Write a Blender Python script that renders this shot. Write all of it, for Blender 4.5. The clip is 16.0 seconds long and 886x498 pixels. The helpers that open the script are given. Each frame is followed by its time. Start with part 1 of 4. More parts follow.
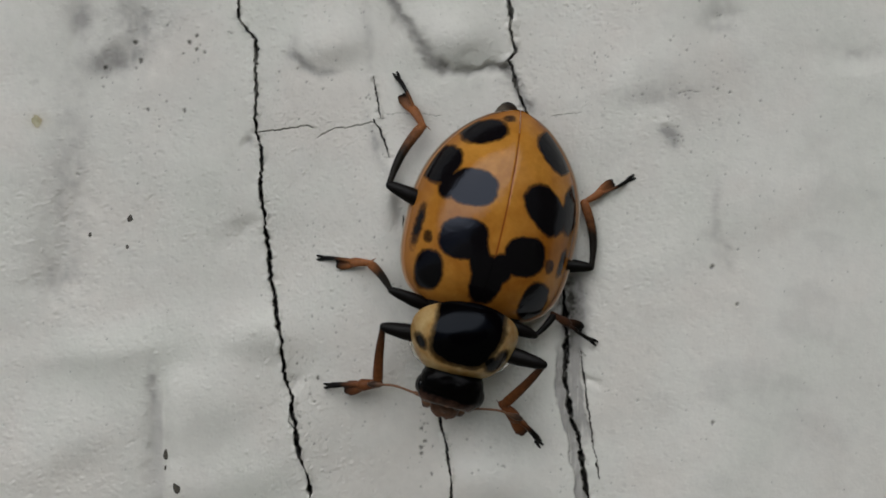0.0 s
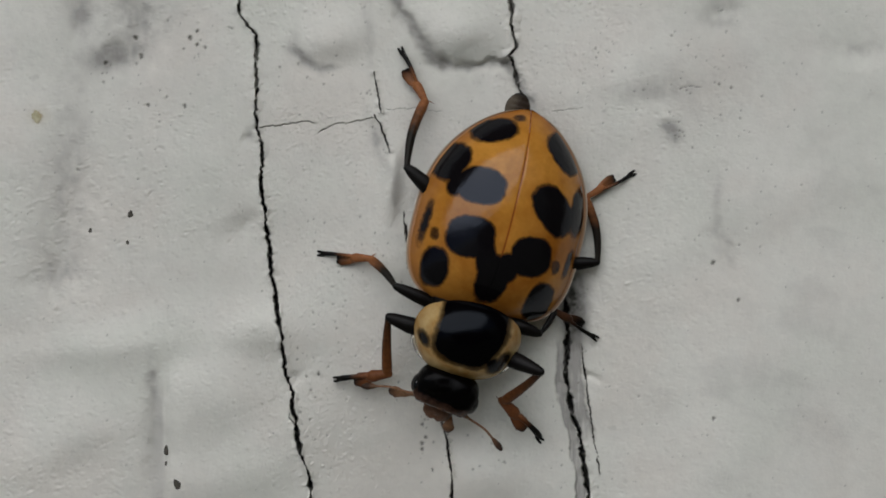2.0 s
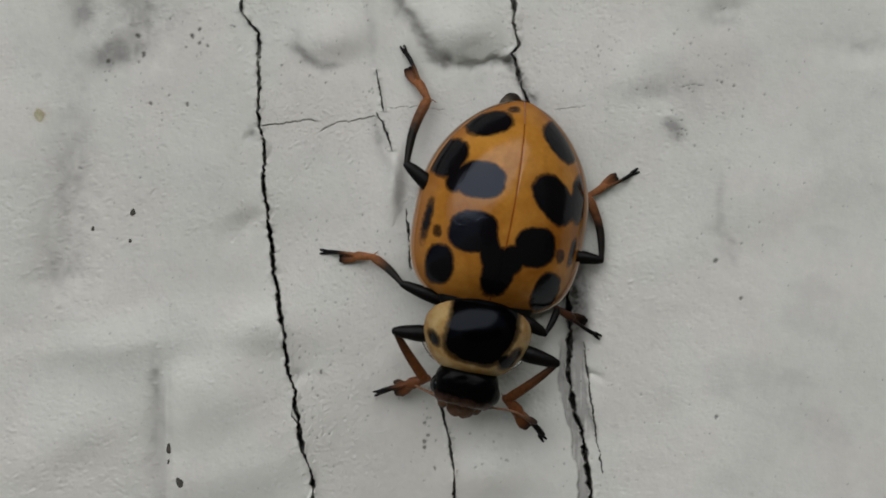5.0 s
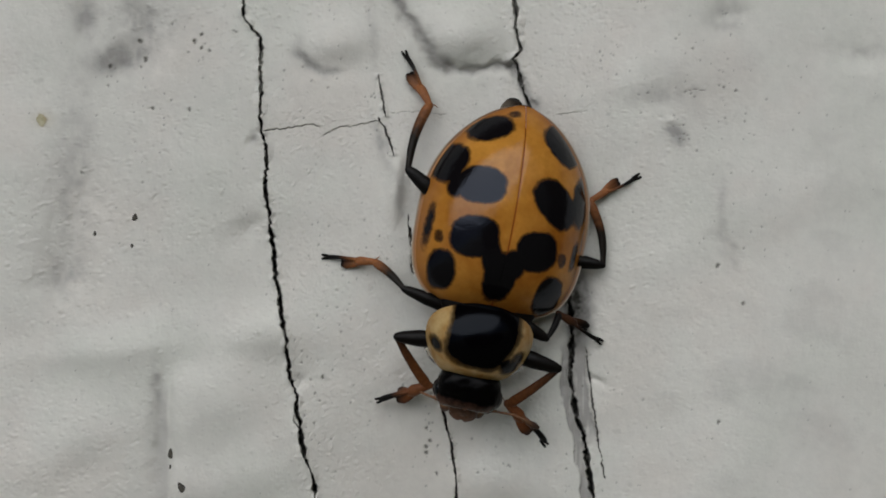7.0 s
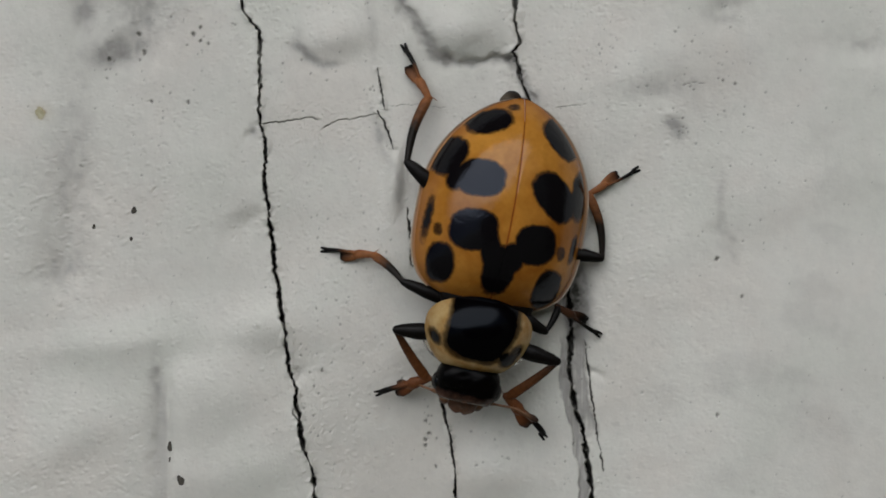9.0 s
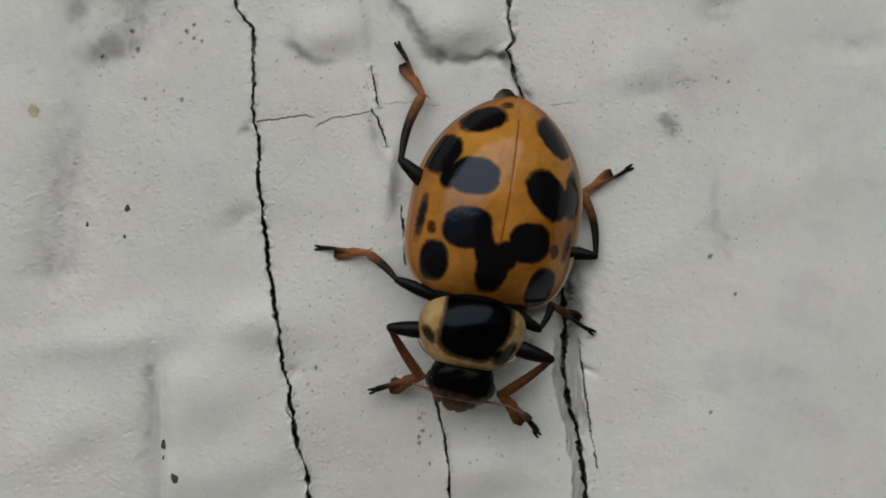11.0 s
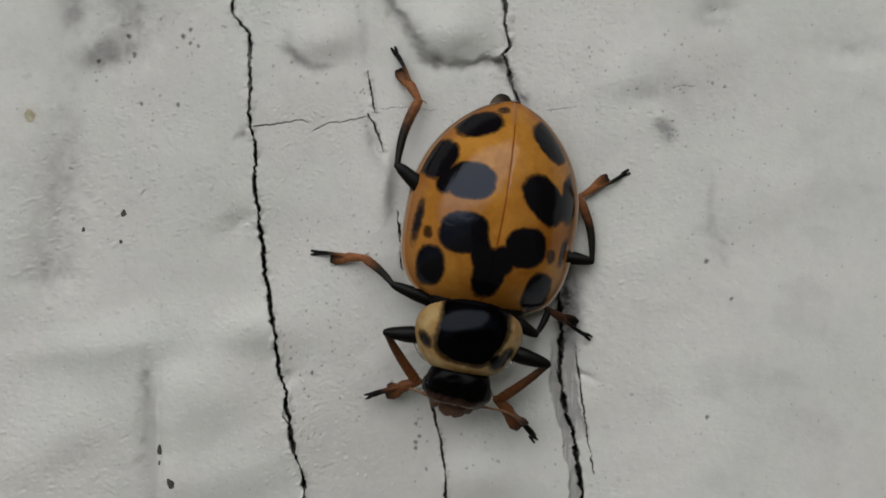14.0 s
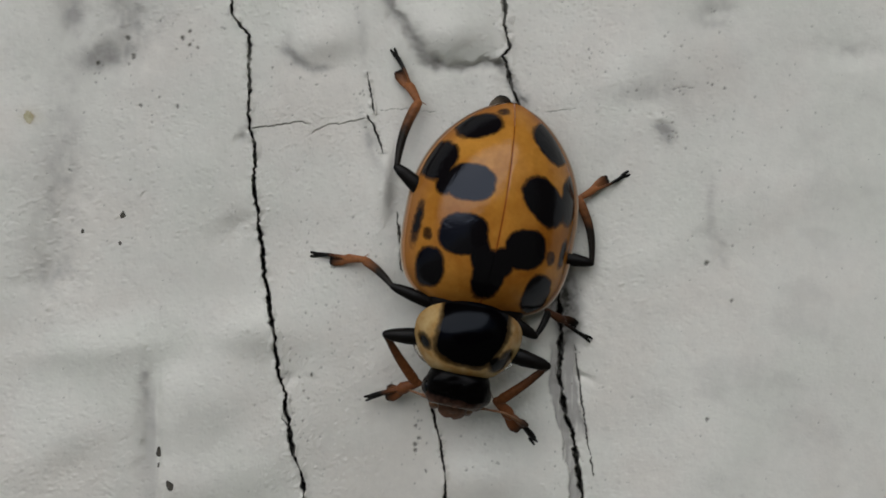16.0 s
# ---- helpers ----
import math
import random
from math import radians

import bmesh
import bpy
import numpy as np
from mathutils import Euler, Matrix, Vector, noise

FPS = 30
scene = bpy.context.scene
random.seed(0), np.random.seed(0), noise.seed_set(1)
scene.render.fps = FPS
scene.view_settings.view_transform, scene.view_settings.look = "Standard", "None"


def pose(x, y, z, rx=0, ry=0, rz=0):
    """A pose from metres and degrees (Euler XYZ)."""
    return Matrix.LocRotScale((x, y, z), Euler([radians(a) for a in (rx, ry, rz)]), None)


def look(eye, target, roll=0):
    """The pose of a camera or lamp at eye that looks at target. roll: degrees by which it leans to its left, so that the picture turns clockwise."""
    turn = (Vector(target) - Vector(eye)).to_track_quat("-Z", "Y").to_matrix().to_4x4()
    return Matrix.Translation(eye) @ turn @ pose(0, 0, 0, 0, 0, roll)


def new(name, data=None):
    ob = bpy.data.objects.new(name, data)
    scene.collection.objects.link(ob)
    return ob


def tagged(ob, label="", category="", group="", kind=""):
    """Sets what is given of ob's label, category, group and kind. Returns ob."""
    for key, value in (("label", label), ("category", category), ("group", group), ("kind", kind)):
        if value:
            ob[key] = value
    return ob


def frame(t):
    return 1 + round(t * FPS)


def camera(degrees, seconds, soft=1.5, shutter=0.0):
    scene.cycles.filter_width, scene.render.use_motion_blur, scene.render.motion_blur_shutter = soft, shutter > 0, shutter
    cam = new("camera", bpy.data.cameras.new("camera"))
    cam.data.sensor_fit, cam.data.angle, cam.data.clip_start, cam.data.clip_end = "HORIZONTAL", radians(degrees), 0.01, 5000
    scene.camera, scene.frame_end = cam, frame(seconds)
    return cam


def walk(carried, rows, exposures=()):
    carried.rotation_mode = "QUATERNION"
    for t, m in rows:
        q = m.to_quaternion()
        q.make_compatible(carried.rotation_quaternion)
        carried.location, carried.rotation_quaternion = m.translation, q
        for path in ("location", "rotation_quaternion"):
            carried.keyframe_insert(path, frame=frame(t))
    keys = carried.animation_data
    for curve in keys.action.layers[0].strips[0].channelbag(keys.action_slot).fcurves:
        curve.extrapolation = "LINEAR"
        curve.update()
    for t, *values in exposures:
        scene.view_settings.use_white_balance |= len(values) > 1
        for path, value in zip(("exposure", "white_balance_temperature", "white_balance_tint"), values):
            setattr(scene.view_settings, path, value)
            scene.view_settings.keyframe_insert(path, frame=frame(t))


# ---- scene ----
MM = 0.001
EYE = 21.54                      # mm from the wall to the lens

# ---- camera: held before the wall, it only sways a little ----
cam = camera(40, 16.0, soft=1.8)
FOCAL = 784 / math.tan(radians(20))
# seconds, sway of the view to the right and down in thousandths of its turn, slight forward drift
SWAY = [(0, -8.9, 1.9, .9981), (.5, -5.7, 8.0, .9987), (1, -4.4, 8.3, .9995), (1.5, -.9, 19.5, .9986),
        (2, -7.6, -5.7, .9995), (2.5, .7, -27.2, 1.0002), (3, 2.0, -20.6, 1.0012), (3.5, 3.2, -17, 1.0002),
        (4, -3.1, -10.9, .9998), (6.5, -3.1, -6.5, .9996), (7, 0, 0, 1), (7.5, -3, .7, .999), (8, -6.6, -7.7, 1.0004),
        (8.5, -1.5, -14.4, .9993), (9, -1.6, -12.4, .9997), (11.5, -13.9, -16.4, .9994), (12, -13.9, -15.6, .9995)]
SWAY += [(12.5, -12.3, -8.7, .9994), (13, -16.9, -3.7, .999), (13.5, -20.1, -3.9, .9995), (14, -18.8, -7.2, .9996),
         (14.5, -15.3, -9.5, 1), (15, -21.2, -6.5, 1.0005), (15.5, -19.7, -3.6, 1.0005), (16, -19.5, -4.3, 1.0008)]


# the camera is held aslant: upright in the world leans to the upper left of its view
ASLANT = 26
TURN = Matrix.Rotation(radians(ASLANT), 4, "Y")


def aimed(dx, dy, s):
    yaw, tip = math.degrees(math.atan2(dx, FOCAL)), math.degrees(math.atan2(dy, FOCAL))
    return TURN @ pose(0, -EYE * MM / s, 0, 90 + tip, 0, yaw)


walk(cam, [(t, aimed(dx, dy, s)) for t, dx, dy, s in SWAY], exposures=[(0, 0.97, 6350, 9), (16, 0.97, 6350, 9)])

# ---- light: a bright overcast sky in front of the wall and to its upper left ----
SUN_EL, SUN_FROM = 62, (0.10, -0.8)
world = bpy.data.worlds.new("sky")
scene.world = world
world.use_nodes = True
wn = world.node_tree.nodes
sky = wn.new("ShaderNodeTexSky")
sky.sky_type, sky.sun_disc = "NISHITA", False
sky.sun_elevation, sky.sun_rotation = radians(SUN_EL), math.atan2(SUN_FROM[0], SUN_FROM[1])
sky.air_density, sky.dust_density, sky.ozone_density = 1.0, 2.0, 1.0
world.node_tree.links.new(sky.outputs[0], wn["Background"].inputs[0])
wn["Background"].inputs[1].default_value = 0.024
sun = new("sun", bpy.data.lights.new("sun", "SUN"))
sun.data.energy, sun.data.angle, sun.data.color = 2.3, radians(98), (1.0, 0.98, 0.955)
c = math.cos(radians(SUN_EL)) / math.hypot(*SUN_FROM)
sun.matrix_world = look((SUN_FROM[0] * c * 2, SUN_FROM[1] * c * 2, math.sin(radians(SUN_EL)) * 2), (0, 0, 0))


# ---- small tools ----
class Mat:
    """A node material with a few short-hands."""

    def __init__(self, name, rough=0.5, **inputs):
        self.m = bpy.data.materials.new(name)
        self.m.use_nodes = True
        self.t = self.m.node_tree
        self.b = self.t.nodes["Principled BSDF"]
        self.b.inputs["Roughness"].default_value = rough
        for k, v in inputs.items():
            self.b.inputs[k.replace("_", " ")].default_value = v

    def node(self, kind, **sockets):
        n = self.t.nodes.new("ShaderNode" + kind)
        for k, v in sockets.items():
            self.feed(v, n.inputs[k.replace("_", " ")])
        return n

    def feed(self, value, socket):
        if isinstance(value, bpy.types.NodeSocket):
            self.t.links.new(value, socket)
        else:
            socket.default_value = value

    def coords(self, kind="Object"):
        out = self.node("TexCoord").outputs[kind]
        if kind != "Object":
            return out
        # turned out of the axes, so that no flat face lies along the noise's own grid
        return self.node("Mapping", Vector=out, Rotation=(0.5, 0.35, 0.8)).outputs[0]

    def noise(self, scale, detail=4.0, rough=0.55, vector=None):
        n = self.node("TexNoise", Scale=scale, Detail=detail, Roughness=rough)
        self.feed(vector or self.coords(), n.inputs["Vector"])
        return n.outputs["Fac"]

    def attr(self, name):
        n = self.node("Attribute")
        n.attribute_name = name
        return n.outputs["Fac"]

    def ramp(self, fac, *stops):
        n = self.node("ValToRGB", Fac=fac)
        e = n.color_ramp.elements
        while len(e) < len(stops):
            e.new(0.5)
        for k, (p, col) in zip(e, stops):
            k.position = p
            k.color = (*(col if isinstance(col, tuple) else (col, col, col)), 1)
        return n.outputs["Color"]

    def mix(self, fac, a, b, how="MIX"):
        n = self.t.nodes.new("ShaderNodeMix")
        n.data_type, n.blend_type = "RGBA", how
        for k, v in ((0, fac), (6, a), (7, b)):
            self.feed((*v, 1) if isinstance(v, tuple) and len(v) == 3 else v, n.inputs[k])
        return n.outputs[2]

    def sum(self, a, b, how="ADD"):
        n = self.t.nodes.new("ShaderNodeMath")
        n.operation = how
        self.feed(a, n.inputs[0]), self.feed(b, n.inputs[1])
        return n.outputs[0]

    def bump(self, height, metres, strength=1.0):
        n = self.node("Bump", Height=height, Distance=metres, Strength=strength)
        self.t.links.new(n.outputs[0], self.b.inputs["Normal"])

    def colour(self, socket):
        self.feed((*socket, 1) if isinstance(socket, tuple) else socket, self.b.inputs["Base Color"])
        return self


def mesh_of(name, verts, faces, material, attrs=None):
    """verts in mm."""
    me = bpy.data.meshes.new(name)
    verts, faces = np.asarray(verts, float) * MM, np.asarray(faces)
    n, k = faces.shape
    me.vertices.add(len(verts))
    me.vertices.foreach_set("co", verts.ravel())
    me.loops.add(n * k)
    me.loops.foreach_set("vertex_index", faces.ravel().astype(np.int32))
    me.polygons.add(n)
    me.polygons.foreach_set("loop_start", np.arange(0, n * k, k, dtype=np.int32))
    me.polygons.foreach_set("use_smooth", np.ones(n, bool))
    me.update(calc_edges=True)
    for key, values in (attrs or {}).items():
        me.attributes.new(key, "FLOAT", "POINT").data.foreach_set("value", np.asarray(values, np.float32).ravel())
    me.materials.append(material.m)
    me.validate()
    return me


def lattice(n, m, wrap=False):
    """Quads of an n by m grid of points; wrap closes the second way."""
    i, j = np.meshgrid(np.arange(n - 1), np.arange(m if wrap else m - 1), indexing="ij")
    k = (j + 1) % m
    return np.stack([i * m + j, i * m + k, (i + 1) * m + k, (i + 1) * m + j], -1).reshape(-1, 4)


def joined(*pieces):
    """Several (verts, faces) as one."""
    vs, fs, n = [], [], 0
    for v, f in pieces:
        v = np.asarray(v).reshape(-1, 3)
        vs.append(v), fs.append(np.asarray(f) + n)
        n += len(v)
    return np.concatenate(vs), np.concatenate(fs)


def part(name, verts, faces, material, parent=None, label="", attrs=None):
    ob = new(name, mesh_of(name, verts, faces, material, attrs))
    ob.parent = parent
    return tagged(ob, label) if label else ob


def tube(path, radii, sides=14, flat=1.0):
    """A rounded tube through points; flat: height over width of its section."""
    p = np.asarray(path, float)
    r = np.asarray(radii, float)
    d = np.gradient(p, axis=0)
    d /= np.linalg.norm(d, axis=1)[:, None]
    up = np.array([0, 0, 1.0])
    side = np.cross(d, up)
    side /= np.linalg.norm(side, axis=1)[:, None] + 1e-9
    nor = np.cross(side, d)
    a = np.arange(sides) * 2 * np.pi / sides
    ring = side[:, None] * np.cos(a)[None, :, None] + nor[:, None] * (flat * np.sin(a))[None, :, None]
    v = p[:, None] + ring * r[:, None, None]
    # rounded ends
    caps = [(0.35, 0.88), (0.62, 0.62), (0.78, 0.30), (0.82, 0.0)]
    first = [p[0] - d[0] * r[0] * out + (v[0] - p[0]) * wide for out, wide in caps]
    last = [p[-1] + d[-1] * r[-1] * out + (v[-1] - p[-1]) * wide for out, wide in caps]
    v = np.concatenate([np.stack(first[::-1]), v, np.stack(last)])
    return v.reshape(-1, 3), lattice(len(v), sides, True)


def spline(points, n):
    """A smooth line of n points through a few."""
    p = np.asarray(points, float)
    t = np.linspace(0, len(p) - 1, n)
    q = np.concatenate([[2 * p[0] - p[1]], p, [2 * p[-1] - p[-2]]])
    i = np.minimum(t.astype(int), len(p) - 2)
    f = (t - i)[:, None]
    a, b, c, d = q[i], q[i + 1], q[i + 2], q[i + 3]
    return 0.5 * (2 * b + (c - a) * f + (2 * a - 5 * b + 4 * c - d) * f * f + (3 * b - a - 3 * c + d) * f ** 3)


def ball(a, b, c, n=24, m=32, p=2.0, shift=(0, 0, 0)):
    """A superellipsoid; p over 2 is boxier."""
    u = np.linspace(-np.pi / 2, np.pi / 2, n)[:, None]
    w = np.arange(m)[None] * 2 * np.pi / m
    f = lambda s: np.sign(s) * np.abs(s) ** (2 / p)
    v = np.stack([a * f(np.cos(u)) * f(np.cos(w)), b * f(np.cos(u)) * f(np.sin(w)), c * f(np.sin(u)) + 0 * w], -1)
    return v.reshape(-1, 3) + np.array(shift), lattice(n, m, True)


def smooth(a, b, x):
    s = np.clip((x - a) / (b - a), 0, 1)
    return s * s * (3 - 2 * s)


def grain(x, y, seed):
    """Smooth value noise from -0.5 to 0.5, one cell a unit."""
    tab = np.random.RandomState(seed).rand(257, 257)
    tab[256], tab[:, 256] = tab[0], tab[:, 0]
    i, j = np.floor(x).astype(int), np.floor(y).astype(int)
    f, g = x - i, y - j
    f, g = f * f * (3 - 2 * f), g * g * (3 - 2 * g)
    i, j = i % 256, j % 256
    return (tab[i, j] * (1 - f) + tab[i + 1, j] * f) * (1 - g) + (tab[i, j + 1] * (1 - f) + tab[i + 1, j + 1] * f) * g - 0.5


def fractal(x, y, seed, octaves):
    return sum(grain(x * 2 ** k, y * 2 ** k, seed + k) / 2 ** k for k in range(octaves))


# ---- materials ----
def paint_material():
    k = Mat("weathered_white_paint", 0.7, Specular_IOR_Level=0.3)
    co = k.coords()
    base = k.ramp(k.noise(260, 6, 0.6, co), (0.30, (0.615, 0.60, 0.55)), (0.70, (0.715, 0.70, 0.645)))
    fine = k.ramp(k.noise(5200, 5, 0.65, co), (0.30, 0.92), (0.62, 1.0))
    base = k.mix(0.7, base, fine, "MULTIPLY")
    tint = k.ramp(k.noise(420, 3, 0.6, k.node("Mapping", Vector=co, Location=(3.1, 1.7, 0.4)).outputs[0]), (0.36, (1.0, 0.955, 0.945)), (0.5, (1.0, 1.0, 1.0)), (0.64, (0.95, 0.985, 0.965)))
    base = k.mix(0.5, base, tint, "MULTIPLY")
    spots = k.ramp(k.noise(3300, 2, 0.5, co), (0.70, 0.0), (0.78, 1.0))
    base = k.mix(k.sum(spots, 0.25, "MULTIPLY"), base, (0.36, 0.35, 0.32))
    # stain and dirt masks also hold some shade put into the colour
    base = k.mix(k.attr("stain"), base, (0.375, 0.362, 0.34))
    base = k.mix(k.attr("ochre"), base, (0.36, 0.29, 0.15))
    dirt = k.ramp(k.noise(9000, 3, 0.6, co), (0.3, (0.022, 0.021, 0.018)), (0.7, (0.085, 0.082, 0.07)))
    base = k.mix(k.attr("grime_shade"), base, dirt)
    k.colour(base)
    k.bump(k.sum(k.noise(20000, 4, 0.6, co), k.sum(k.noise(6500, 2, 0.5, co), 0.7, "MULTIPLY")), 0.000009, 0.8)
    return k


def chitin(name, base, rough=0.07, coat=0.0):
    k = Mat(name, rough, Coat_Weight=coat, Coat_Roughness=0.06)
    k.b.inputs["IOR"].default_value = 1.45
    k.b.inputs["Specular IOR Level"].default_value = 0.42
    co = k.coords()
    tone = k.ramp(k.noise(2200, 4, 0.6, co), (0.3, 0.72), (0.7, 1.0))
    k.base = k.mix(1.0, base, tone, "MULTIPLY")
    k.colour(k.base)
    k.bump(k.sum(k.noise(24000, 3, 0.6, co), k.sum(k.noise(2500, 2, 0.5, co), 2.0, "MULTIPLY")), 0.0000025, 0.5)
    return k


def wing_case_material():
    k = chitin("orange_chitin", (0.62, 0.235, 0.025), 0.10)
    k.bump(k.sum(k.sum(k.noise(7000, 4, 0.65), 1.6, "MULTIPLY"), k.sum(k.noise(1300, 2, 0.5), 4.0, "MULTIPLY")), 0.000006, 0.6)
    co = k.coords()
    warm = k.ramp(k.noise(900, 4, 0.6, co), (0.3, (0.26, 0.085, 0.008)), (0.7, (0.50, 0.225, 0.036)))
    warm = k.mix(1.0, warm, k.ramp(k.noise(5200, 5, 0.7, co), (0.3, 0.84), (0.7, 1.06)), "MULTIPLY")
    # steep sides are coloured darker, to offset the wall's pale reflection
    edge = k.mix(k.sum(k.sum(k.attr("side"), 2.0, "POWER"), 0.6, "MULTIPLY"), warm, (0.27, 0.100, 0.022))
    edge = k.mix(k.attr("rim"), edge, (0.45, 0.385, 0.31))
    ragged = k.sum(k.attr("spot"), k.sum(k.sum(k.noise(8000, 3, 0.6, co), 0.5, "SUBTRACT"), 0.11, "MULTIPLY"))
    black = k.ramp(ragged, (0.46, 0.0), (0.50, 0.75), (0.54, 1.0))
    base = k.mix(black, edge, (0.0045, 0.0038, 0.0044))
    # gloss is cut on the steep sides, to weaken the wall's reflection there
    gloss = k.sum(0.33, k.sum(k.attr("side"), 0.19, "MULTIPLY"), "SUBTRACT")
    k.feed(gloss, k.b.inputs["Specular IOR Level"])
    clear = k.sum(1.0, black, "SUBTRACT")
    # the black chitin shines slightly blue
    k.feed(k.mix(black, (1.0, 1.0, 1.0), (0.66, 0.74, 0.92)), k.b.inputs["Specular Tint"])
    k.colour(k.mix(k.sum(k.attr("seam"), clear, "MULTIPLY"), base, (0.25, 0.045, 0.008)))
    return k


def shield_material():
    k = chitin("cream_and_black_chitin", (0.5, 0.4, 0.2), 0.14)
    k.b.inputs["Specular IOR Level"].default_value = 0.11
    k.b.inputs["Specular Tint"].default_value = (0.75, 0.85, 1.0, 1)
    co = k.coords()
    cream = k.ramp(k.noise(2600, 4, 0.6, co), (0.3, (0.27, 0.135, 0.032)), (0.7, (0.47, 0.335, 0.15)))
    ragged = k.sum(k.attr("spot"), k.sum(k.sum(k.noise(8000, 3, 0.6, co), 0.5, "SUBTRACT"), 0.15, "MULTIPLY"))
    k.colour(k.mix(k.ramp(ragged, (0.42, 0.0), (0.50, 0.75), (0.60, 1.0)), cream, (0.0010, 0.0008, 0.0011)))
    return k


def limb_material(name, root, tip, start, end):
    """Colour runs along the limb from its root to its tip."""
    k = Mat(name, 0.38)
    k.b.inputs["Specular IOR Level"].default_value = 0.13
    along = k.node("SeparateXYZ", Vector=k.coords("Generated")).outputs["Y"]
    along = k.sum(along, k.sum(k.sum(k.noise(7000, 3), 0.5, "SUBTRACT"), 0.25, "MULTIPLY"))
    tone = k.ramp(k.noise(14000, 4, 0.65), (0.3, 0.6), (0.7, 1.0))
    k.colour(k.mix(1.0, k.ramp(along, (start, root), (end, tip)), tone, "MULTIPLY"))
    k.bump(k.noise(26000, 4, 0.6), 0.00001, 0.6)
    return k


paint = paint_material()
orange = wing_case_material()
shield = shield_material()
black = chitin("black_chitin", (0.0012, 0.0010, 0.0010), 0.12, 0.0)
underside = chitin("dull_dark_chitin", (0.005, 0.004, 0.0034), 0.45, 0.0)
underside.b.inputs["Specular IOR Level"].default_value = 0.1
DARK, AMBER = (0.0032, 0.0025, 0.0022), (0.30, 0.115, 0.042)
flange = Mat("clear_horn", 0.2, Transmission_Weight=1.0, IOR=1.25)
flange.colour(flange.ramp(flange.noise(6000), (0.3, (0.70, 0.62, 0.48)), (0.7, (0.85, 0.80, 0.68))))
femur_mat = limb_material("black_leg", DARK, (0.004, 0.003, 0.0025), 0.2, 0.9)
tibia_mat = limb_material("dark_to_amber_leg", (0.012, 0.009, 0.006), AMBER, 0.48, 0.95)
front_tibia_mat = limb_material("brown_leg", (0.030, 0.014, 0.007), (0.15, 0.053, 0.017), 0.05, 0.85)
tarsus_mat = limb_material("amber_foot_with_black_claws", AMBER, DARK, 0.42, 0.68)
fore_foot_mat = limb_material("brown_foot_with_dark_end", (0.16, 0.058, 0.022), DARK, 0.5, 0.72)
shaded_foot_mat = limb_material("shaded_brown_foot_with_black_claws", (0.06, 0.025, 0.012), DARK, 0.3, 0.6)
feeler_mat = limb_material("brown_feeler_with_dark_club", (0.24, 0.125, 0.07), (0.045, 0.026, 0.018), 0.66, 0.88)
mouth_mat = limb_material("brown_mouthparts", (0.05, 0.023, 0.014), (0.17, 0.085, 0.05), 0.25, 0.9)
head_mat = limb_material("black_head_with_brown_front", (0.0012, 0.0010, 0.0010), (0.13, 0.065, 0.042), 0.57, 0.94)
head_mat.b.inputs["Specular IOR Level"].default_value = 0.07
head_mat.b.inputs["Roughness"].default_value = 0.26
palp_mat = limb_material("brown_palp_with_dark_tip", (0.27, 0.14, 0.075), (0.04, 0.02, 0.012), 0.6, 0.95)
tail_mat = Mat("grey_and_dark_brown_horn", 0.5, Specular_IOR_Level=0.10)
tail_xy = tail_mat.node("SeparateXYZ", Vector=tail_mat.coords("Generated")).outputs
pale = tail_mat.ramp(tail_mat.sum(tail_xy["X"], tail_mat.sum(tail_mat.noise(9000, 3), 0.5, "MULTIPLY")), (0.70, (0.030, 0.021, 0.015)), (1.0, (0.085, 0.068, 0.050)))
tail_mat.colour(tail_mat.mix(tail_mat.ramp(tail_mat.sum(tail_xy["Y"], tail_mat.sum(tail_mat.noise(12000, 2), 0.12, "MULTIPLY")), (0.14, 1.0), (0.26, 0.0)), pale, (0.012, 0.010, 0.008)))
tail_mat.bump(tail_mat.noise(12000, 3), 0.00001, 0.6)


def soil_material():
    k = Mat("trodden_soil_and_grass", 0.95)
    k.colour(k.ramp(k.noise(3, 8, 0.7), (0.3, (0.02, 0.028, 0.010)), (0.7, (0.05, 0.045, 0.028))))
    k.bump(k.noise(40, 5), 0.02)
    return k


# ---- the wall: thick paint, cracked along its grain ----
def at(px, py, h=0.0):
    """Wall coordinates in mm (x to the right, z up) of a place in the plan of the view, h mm before the wall."""
    f = (1 - h / EYE) / 100
    p = TURN @ Vector(((px - 784) * f, 0, (441 - py) * f))
    return p.x, p.z


# plan of the cracks, hundredths of a mm from the plan's corner: down the wall (y, x) with widths
CRACK_A = ([(-140, 415), (0, 432), (30, 433), (52, 445), (66, 461), (150, 462), (232, 462), (280, 474), (330, 468), (420, 481),
            (520, 493), (600, 506), (660, 512), (690, 523), (730, 527), (800, 537), (850, 553), (1020, 570)], 2.85, 0.50, 0.9)
CRACK_B = ([(-140, 905), (0, 911), (60, 915), (90, 923), (105, 908), (125, 921), (160, 924), (195, 940), (260, 958), (420, 1000),
            (520, 1006), (600, 1012), (660, 1008), (735, 1019), (770, 1034), (850, 1045), (1020, 1062)], 3.6, 0.50, 0.9)
SHORT = [([(130, 669), (145, 672), (170, 676), (208, 682)], 1.7, 0.22, 0.25), ([(208, 670), (235, 683), (262, 692), (278, 697)], 2.2, 0.2, 0.9),
         ([(380, 722), (415, 724), (440, 727), (490, 732)], 1.2, 0.15, 1.0), ([(700, 775), (722, 785), (750, 789), (790, 801), (840, 806), (1020, 812)], 2.0, 0.3, 0.7)]
CRACKS = [CRACK_A, CRACK_B, *SHORT]
